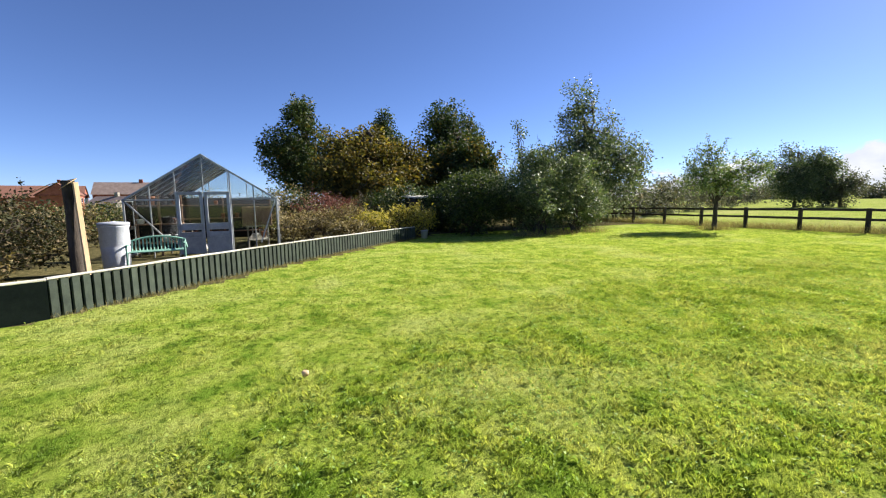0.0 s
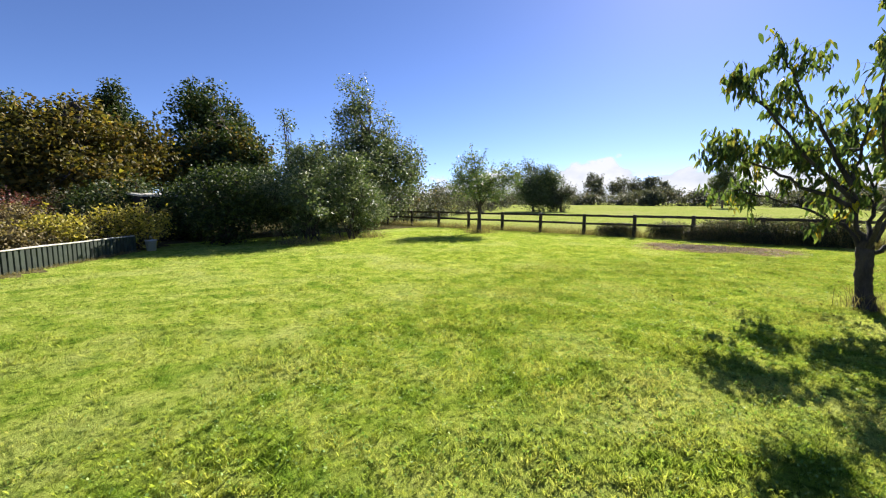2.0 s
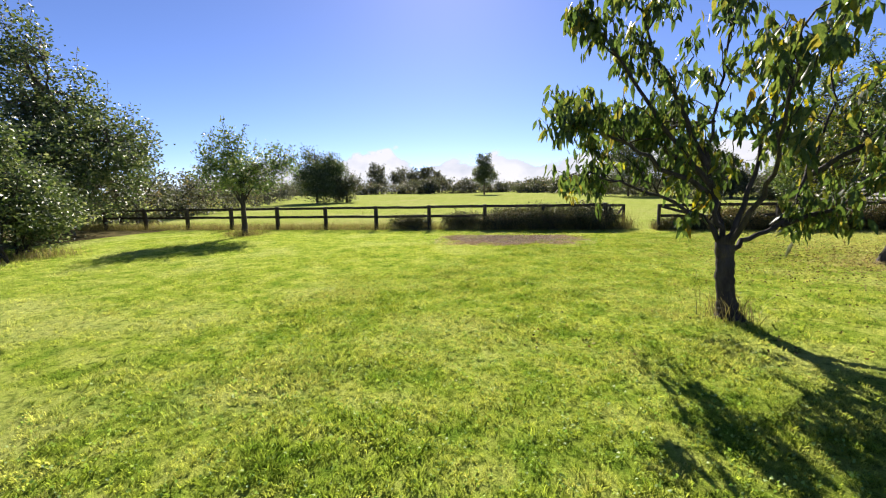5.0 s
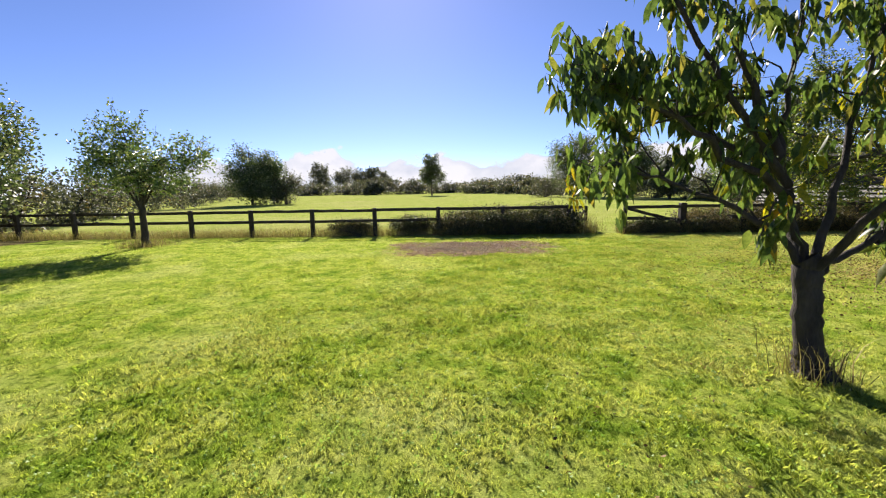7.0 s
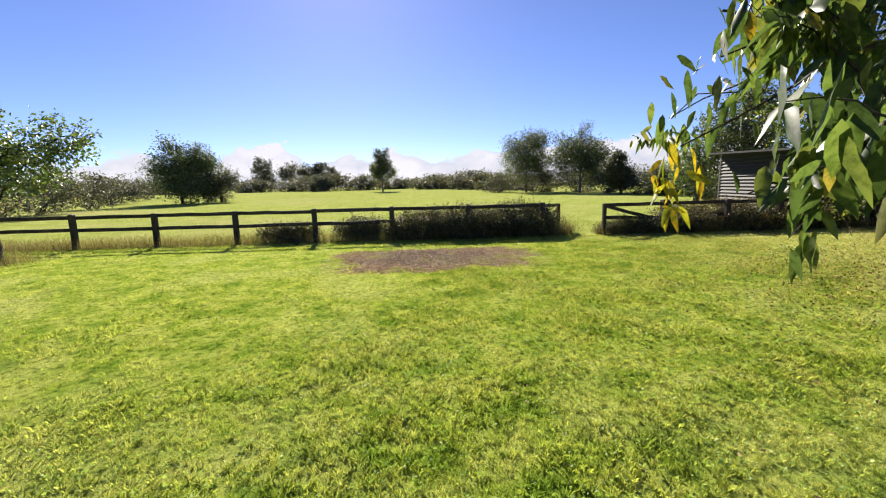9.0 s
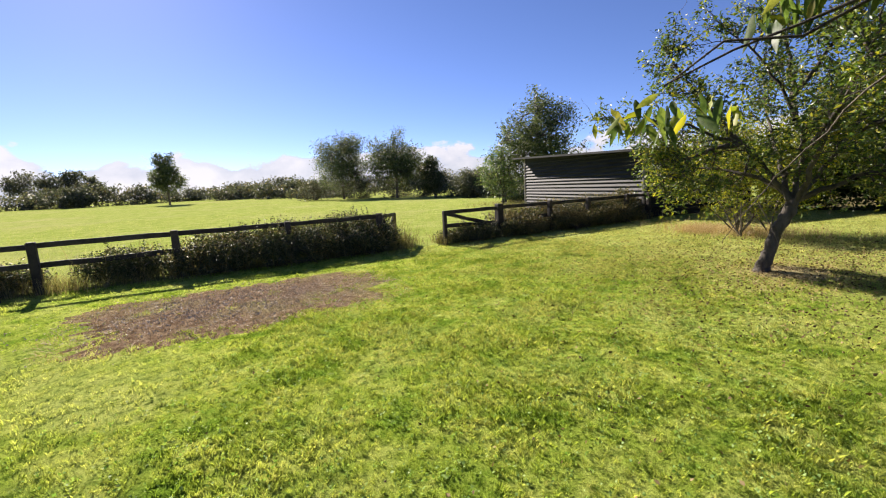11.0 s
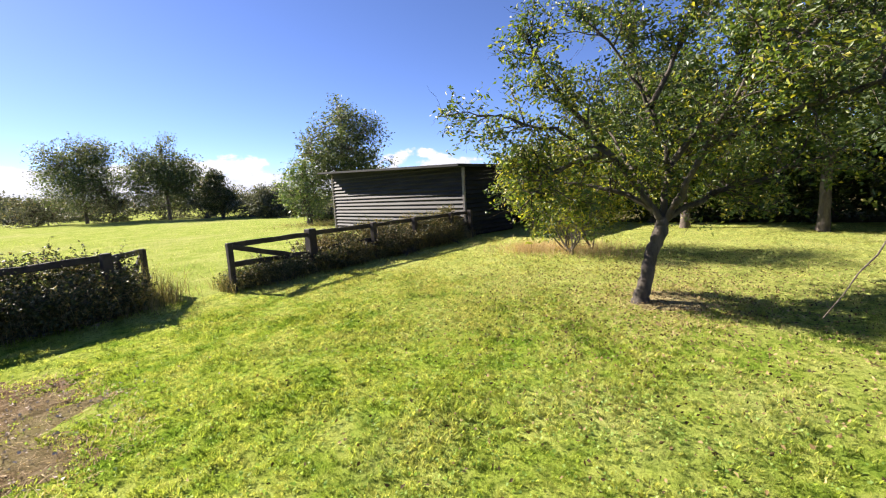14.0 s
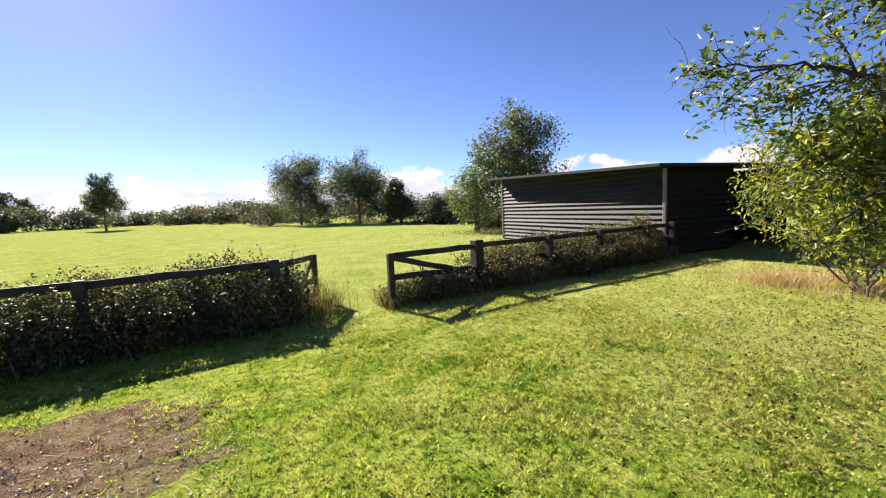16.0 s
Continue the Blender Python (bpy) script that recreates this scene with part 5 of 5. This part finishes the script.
# brambles along the fences
for x, y, h, w, d, sd in ((-3.4, 0.5, 0.88, 1.0, 0.45, 111), (-2.1, 0.5, 0.98, 1.0, 0.5, 112), (-0.9, 0.5, 1.0, 0.9, 0.5, 121), (-0.05, 0.5, 0.9, 0.6, 0.45, 113), (-5.3, 0.35, 0.62, 0.8, 0.35, 115), (-0.5, -0.1, 0.68, 0.9, 0.4, 123), (-2.2, -0.12, 0.75, 1.1, 0.38, 122), (-3.8, -0.05, 0.6, 0.9, 0.32, 125), (-7.4, 0.3, 0.5, 0.9, 0.3, 124),
                          (4.5, 0.35, 0.8, 1.0, 0.42, 116), (6.1, 0.3, 0.95, 1.1, 0.42, 117), (7.9, 0.3, 0.95, 1.1, 0.42, 118), (9.3, 0.3, 1.05, 0.8, 0.42, 119), (4.4, -0.2, 0.5, 0.9, 0.3, 126), (6.3, -0.28, 0.6, 1.1, 0.3, 127), (8.4, -0.28, 0.62, 1.2, 0.3, 128), (2.7, -0.1, 0.42, 1.0, 0.35, 120)):
    dry = x > 3
    plant("bramble_bush", "dry brown and green bramble grown through the fence" if dry else "dark bramble thicket grown through the fence rails", "shrub", (x, y, 0), None,
          [(0, 0, h * 0.5, w, d, h * 0.5)], 230, 42, 0.11, (0.045, 0.032), ((("leaf_dry", 0.5), ("leaf_bramble", 0.5)) if dry else (("leaf_bramble", 0.7), ("leaf_dry", 0.3))), sd, 10, 0.008, 0.004, "bark_dark", 0.0, group="brambles along the fence", twigs=150, shell=0.45, spikes=30, spike=0.4)

# bush, hedge and trees on the far side of the fruit tree
plant("willow_bush", "yellow-green bush with fine twigs", "shrub", (7.75, -4.6, 0), None, [(0, 0, 1.6, 1.6, 1.7, 1.25), (-0.3, 0.4, 2.2, 1.1, 1.2, 0.8)], 300, 34, 0.17, (0.09, 0.03), (("leaf_fruit", 0.25), ("leaf_lime", 0.75)), 131, 12, 0.02, 0.006, "bark", 0.3, twigs=300)
for x, y, h, w, lf, sd in ((8.8, -11.0, 7.5, 2.9, "leaf_dark", 137), (12.9, -9.6, 7.5, 2.8, "leaf_fruit", 132), (13.6, -6.3, 5.5, 2.0, "leaf_dark", 138), (10.5, -12.8, 8.0, 3.0, "leaf_dark", 133), (15.5, -5.0, 6.5, 2.6, "leaf_dark", 134), (7.8, -14.6, 7.0, 2.6, "leaf_dark", 135), (16.5, -12.5, 8.5, 3.2, "leaf_dark", 136)):
    plant("garden_tree", "dark leafy tree shading the end of the lawn", "tree", (x, y, 0), [(0, 0, -0.1, 0.17), (0, 0, 0.6, 0.13), (0.1, 0, 2.2, 0.11), (0, 0.1, h * 0.8, 0.04)],
          lumpy(h, w, 1.5, sd), 460, 40, 0.28, (0.13, 0.065), ((lf, 0.9), ("leaf_fruit", 0.1)), sd, 12, 0.06, 0.012, "bark", 0.1, group="trees at the end of the lawn")
for k, (x, y) in enumerate(((15.6, -2.6), (15.9, -5.0), (16.0, -7.4), (15.9, -9.8), (15.4, -12.2), (14.0, -14.6), (11.4, -16.4), (18.4, -5), (18.6, -9), (17.6, -13))):
    plant("hedge_bush", "dense dark green hedge bush at the end of the lawn", "shrub", (x, y, 0), None, [(0, 0, 1.5, 1.4, 1.9, 1.5)], 210, 40, 0.25, (0.15, 0.09), (("leaf_dark", 1.0),), 141 + k, 9, 0.03, 0.01, "bark_dark", 0.0, group="hedge at the end of the lawn", shell=0.4)

# trees and hedges in and round the meadow
def meadow_tree(x, y, h, w, sd, leaf_="leaf_willow", bare=0.28, label="slender tree in the meadow hedgerow", n=320, per=30, ls=0.22, name="field_tree"):
    z = float(lift_of(np.array(x), np.array(y)))
    plant(name, label, "tree", (x, y, z), [(0, 0, -0.2, 0.2), (0, 0, h * 0.2, 0.16), (0.1, 0, h * 0.55, 0.09), (0, 0, h * 0.9, 0.03)],
          lumpy(h, w, h * bare * 0.9, sd), n, per, max(0.3, w * 0.12), (ls, ls * 0.55), ((leaf_, 1.0),), sd, 10, 0.07, 0.015, "bark", 0.0, lift=0.2, shell=0.45, spikes=50, spike=w * 0.32)
meadow_tree(15.9, 12.6, 7.8, 2.9, 151, bare=0.2, n=380, per=34, ls=0.16, label="leafy tree beyond the boarded shed")
meadow_tree(13.9, 13.6, 4.0, 1.5, 152, "leaf_apple", 0.05, "pale green bush beside the shed", 160, 26, 0.14, "field_bush")
meadow_tree(12.9, 52.0, 9.2, 4.9, 153, bare=0.04, n=520)
meadow_tree(17.8, 43.0, 8.9, 4.1, 154, bare=0.1, n=520)
meadow_tree(19.5, 35.0, 4.6, 1.9, 155, "leaf_bramble", 0.05, "dark hawthorn tree in the hedgerow")
meadow_tree(20.2, 28.2, 2.8, 1.6, 156, "leaf_hedge", 0.0, "low thorn bush in the hedgerow", name="field_bush")
meadow_tree(-11.7, 83.0, 9.8, 3.1, 157, bare=0.2, label="lone slender tree standing in the meadow", ls=0.28)
meadow_tree(-31.2, 38.6, 7.4, 4.4, 158, "leaf_sallow", 0.0, "big rounded grey-green bush beyond the fence", 460, 40, 0.24, "field_bush")
meadow_tree(-27.6, 40.5, 4.4, 2.6, 159, "leaf_hedge", 0.0, "rounded bush beyond the fence", 200, 22, 0.2, "field_bush")
for k, (x, y, h, w) in enumerate(((-57, 137, 11.5, 4.5), (-47, 139, 9.5, 6), (-40, 141, 10, 5), (-35, 142, 8.5, 4), (-30, 108, 4, 3.5))):
    meadow_tree(x, y, h, w, 160 + k, "leaf_hedge", 0.1, "far tree in a clump across the meadow", 200, 18, 0.5)
hedges = [(-24, 3.0, 3.4, 3.4), (-27, 9.0, 3.2, 3.6), (-30, 15, 3.4, 3.8), (-33, 22, 3.6, 4.2), (-35, 30, 3.6, 4.2), (-42, 42, 3.6, 5), (-48, 55, 3.6, 6), (-55, 70, 3.6, 7)]
for x in range(-110, 60, 11):
    hedges.append((x, 118 + 6 * math.sin(x * 0.4), 4.2 + 0.9 * math.sin(x * 1.3), 8.5))
hedges += [(2, 100, 3.2, 8), (10, 86, 3.0, 7), (14, 72, 2.6, 6), (16, 62, 2.4, 5), (9.5, 55.5, 3.4, 3), (15, 50, 3.4, 3.4), (19, 46, 3.0, 3.2), (20.5, 40, 2.7, 2.8), (21.5, 33, 2.3, 2.6), (22, 26, 2.2, 2.6), (21, 21, 1.9, 2.4), (17, 15.5, 1.1, 1.8), (24, 30, 2.6, 3), (40, 60, 4, 10), (60, 90, 5, 14)]
for k, (x, y, h, w) in enumerate(hedges):
    z = float(lift_of(np.array(x), np.array(y)))
    far = y > 70
    plant("hedgerow_bush", "far grey-green hedgerow bush across the meadow" if far else "hedgerow bush along the meadow edge", "shrub", (x, y, z), None, [(0, 0, h * 0.42, w, w * 0.5, h * 0.55), (w * 0.3, 0, h * 0.6, w * 0.5, w * 0.4, h * 0.4)], 110, 22, 0.32 if not far else 0.7, (0.2, 0.13) if not far else (0.55, 0.35), (("leaf_hedge", 0.8), ("leaf_dry", 0.2)), 200 + k, 6, 0.05, 0.015, "bark_dark", 0.0, group="hedgerow round the meadow", shell=0.4)

# ---- grass ----
rg = np.random.default_rng(77)
stretch = np.array([(-0.4, -20.7), (-2.3, -17.5), (-3.4, -14.2), (-3.6, -10.5), (-2.1, -7.8), (-1.1, -6.4), (2, -3.5)])
def off_line(P):
    best = np.full(len(P), 1e9)
    for a_, b_ in zip(stretch, stretch[1:]):
        d_ = b_ - a_
        t_ = np.clip(((P - a_) @ d_) / (d_ @ d_), 0, 1)
        best = np.minimum(best, np.linalg.norm(P - a_ - t_[:, None] * d_, axis=1))
    return best
def tussocks(name, label, n, span, near, far, per, height, width, sd):
    """Grass in small tussocks that lean outwards, thick along the walked stretch and thinner away from it."""
    q = np.random.default_rng(sd)
    C = np.stack([q.uniform(span[0], span[1], n), q.uniform(span[2], span[3], n)], 1)
    d_ = off_line(C)
    fuzzy = d_ + q.normal(size=n) * 0.35
    ok = (fuzzy >= near) & (fuzzy < far) & ((C[:, 0] + 7.45) * 8.2 + (C[:, 1] + 23.5) * 9.1 > 1.0)
    bald = ((C[:, 0] + 3.25) / 1.9) ** 4 + ((C[:, 1] + 3.3) / 1.1) ** 4 + 1.5 * np.sin(C[:, 0] * 5 + 2 * np.sin(C[:, 1] * 3)) * np.sin(C[:, 1] * 6) < q.uniform(0.2, 1.3, n)
    spot = np.hypot(C[:, 0] - 4.1, C[:, 1] + 7.0) < q.uniform(0.2, 0.9, n)
    C = C[ok & ~bald & ~spot]
    lush = 0.7 + 0.4 * np.clip(np.sin(C[:, 0] * 2.3 + 1.5 * np.sin(C[:, 1] * 1.7)) * np.sin(C[:, 1] * 2.9 + 1.3 * np.sin(C[:, 0] * 1.1)) + 0.4, 0, 1)
    lush *= np.minimum(q.lognormal(0, 0.32, len(C)), 1.6)
    m_ = len(C) * per
    off = q.normal(size=(m_, 2)) * width * 2.8
    B = np.repeat(C, per, 0) + off
    h = height * np.repeat(lush, per) * q.uniform(0.5, 1.3, m_)
    out_ = np.arctan2(off[:, 1], off[:, 0]) + q.normal(size=m_) * 0.7
    ln = h * q.uniform(0.1, 0.85, m_)
    b3 = np.stack([B[:, 0], B[:, 1], np.full(m_, -0.004)], 1)
    sd_ = np.stack([-np.sin(out_), np.cos(out_), 0 * out_], 1) * (width * q.uniform(0.6, 1.3, m_) / 2)[:, None]
    mid_ = b3 + np.stack([np.cos(out_) * ln * 0.35, np.sin(out_) * ln * 0.35, h * 0.65], 1)
    tip_ = b3 + np.stack([np.cos(out_) * ln, np.sin(out_) * ln, h * 0.9], 1)
    v = np.stack([b3, mid_ + sd_, tip_, mid_ - sd_], 1).reshape(-1, 3)
    k_ = (np.arange(m_) * 4)[:, None]
    f = np.concatenate([k_ + [[0, 1, 2]], k_ + [[0, 2, 3]]], 1).reshape(-1, 3)
    me = mesh_from(name, v, f, M["blade"])
    me.materials.append(M["blade_dry"])
    parched = q.uniform(size=len(C)) < np.clip(0.14 + 0.09 * (C[:, 0] + 1.5) + 0.03 * (C[:, 1] + 12), 0.08, 0.6)
    me.polygons.foreach_set("material_index", np.repeat(parched, per * 2).astype(np.int32))
    return tagged(part(name, me, M["blade"]), label, "grass", kind="stuff"), C


lawn_label = "short mown lawn grass, bright green with yellowed blades"
_, near_c = tussocks("lawn_grass", lawn_label, 290000, (-9, 6, -24.5, -1), -9, 2.6, 8, 0.03, 0.0036, 78)
tussocks("lawn_grass", lawn_label, 120000, (-13, 9, -25, -0.2), 2.6, 5.5, 7, 0.03, 0.0065, 79)
tussocks("lawn_grass", lawn_label, 70000, (-16, 14.5, -25, -0.2), 5.5, 30, 6, 0.03, 0.011, 80)
cl = near_c[rg.uniform(size=len(near_c)) < 0.16]
cl = np.repeat(cl, 3, 0) + rg.normal(size=(len(cl) * 3, 2)) * 0.02
P3 = np.stack([cl[:, 0], cl[:, 1], rg.uniform(0.012, 0.04, len(cl))], 1)
tagged(part("lawn_clover", leaf_mesh("lawn_clover", P3, rg, 0.02, 0.018, M["clover"], -0.15), M["clover"]), "low clover and broad weeds among the lawn grass", "clover", kind="stuff")
# taller tufts in the lawn
tc_ = np.stack([rg.uniform(-12, 9, 260), rg.uniform(-22, -1, 260)], 1)
tc_ = tc_[((tc_[:, 0] + 7.45) * 8.2 + (tc_[:, 1] + 23.5) * 9.1 > 3)]
tuft = np.repeat(tc_, 50, 0) + rg.normal(size=(len(tc_) * 50, 2)) * 0.07
blades("grass_tufts", "taller coarse tufts standing in the lawn", tuft, rg, 0.06, 0.006, M["blade"], 1.0)
# dead weed stems standing through the brambles
for xx, nn in ((-1.6, 60), (-5.2, 16), (6.0, 24)):
    ws_ = np.stack([xx + rg.normal(size=nn) * 1.4, 0.25 + rg.normal(size=nn) * 0.25], 1)
    blades("weed_stems", "tall dead weed stems rising above the fence", ws_, rg, 0.95, 0.012, M["dry_grass"], 0.25, category="weeds")
# long grass under the fences
n = 16000
fb_ = np.stack([rg.uniform(-4.6, 1.0, 2600), rg.normal(size=2600) * 0.3 + 0.2], 1)
blades("long_grass", "tall dry grass tangled in the brambles", fb_, rg, 0.6, 0.007, M["dry_grass"], 0.7)
fx = np.stack([rg.uniform(-24, 0.9, n), rg.normal(size=n) * 0.22 + 0.12], 1)
f2 = np.stack([rg.uniform(1.6, 10.4, 9000), rg.normal(size=9000) * 0.22 + 0.0], 1)
blades("long_grass", "long dry grass standing under the fence rails", np.concatenate([fx, f2]), rg, 0.30, 0.007, M["dry_grass"], 0.8)
f3 = []
for x, y, r_, n_ in ((-14.9, -11.0, 0.35, 500), (-15.0, -9.4, 0.35, 500), (-15.2, -7.4, 0.4, 500), (-13.1, -2.2, 0.35, 700), (0.6, 0.9, 0.4, 350), (14.2, 12.5, 1.5, 2500), (11.0, 4.0, 0.6, 900), (-0.62, -10.85, 0.12, 160)):
    f3.append(np.array([[x, y]]) + rg.normal(size=(n_, 2)) * r_)
blades("rough_grass", "rank grass round the feet of shrubs and trees", np.concatenate(f3), rg, 0.26, 0.008, M["dry_grass"], 0.9)
rs = np.array([[4.05, -7.05]]) + rg.normal(size=(4200, 2)) * (0.85, 0.6)
blades("straw_ring", "flattened dry grass and straw round the fruit tree", rs, rg, 0.04, 0.007, M["straw"], 3.0, category="straw")
st = np.concatenate([np.array([[8.1, -4.1]]) + rg.normal(size=(2600, 2)) * (0.55, 0.9), np.array([[7.7, -3.4]]) + rg.normal(size=(900, 2)) * 0.2])
blades("straw_heap", "heap of pale dry straw and stalks under the bush", st, rg, 0.2, 0.008, M["straw"], 1.4, category="straw")
ln_ = rg.uniform(0, 1, 2600)
ge = np.stack([-7.45 - 9.1 * ln_ - 0.2 * np.sin(np.pi * ln_), -23.5 + 8.2 * ln_ - 0.2 * np.sin(np.pi * ln_)], 1) + np.abs(rg.normal(size=(2600, 1))) * 0.12 * np.array([[0.7, 0.7]])
blades("fence_weeds", "unmown grass and weeds along the foot of the green fence", ge, rg, 0.08, 0.007, M["dry_grass"], 1.0)
mw = np.stack([rg.uniform(-22, 24, 36000), rg.uniform(0.1, 1, 36000) ** 2 * 30], 1)
blades("meadow_grass", "ungrazed meadow grass beyond the fence", mw, rg, 0.08, 0.012, M["meadow_blade"], 1.2, z=lift_of(mw[:, 0], mw[:, 1]))
lt = np.array([[4.3, -6.8]]) + rg.normal(size=(8500, 2)) * (2.3, 1.7)
P4 = np.concatenate([np.stack([lt[:, 0], lt[:, 1], rg.uniform(0.02, 0.045, len(lt))], 1), np.stack([rg.uniform(-3, 3, 350), rg.uniform(-12.5, -8, 350), rg.uniform(0.02, 0.045, 350)], 1)])
tagged(part("fallen_leaves", leaf_mesh("fallen_leaves", P4, rg, 0.034, 0.02, M["litter"], 0.0), M["litter"]), "scattered fallen leaves, yellow and brown, on the lawn", "leaves", kind="stuff")
wf = part("windfall_apple", lathe(((0.008, 0.002), (0.022, 0.003), (0.031, 0.022), (0.03, 0.04), (0.015, 0.05), (0.005, 0.046)), 14), M["pale_wood"])
wf.location = (-4.03, -20.53, 0.01)
tagged(wf, "pale yellow windfall apple lying in the grass", "apple")
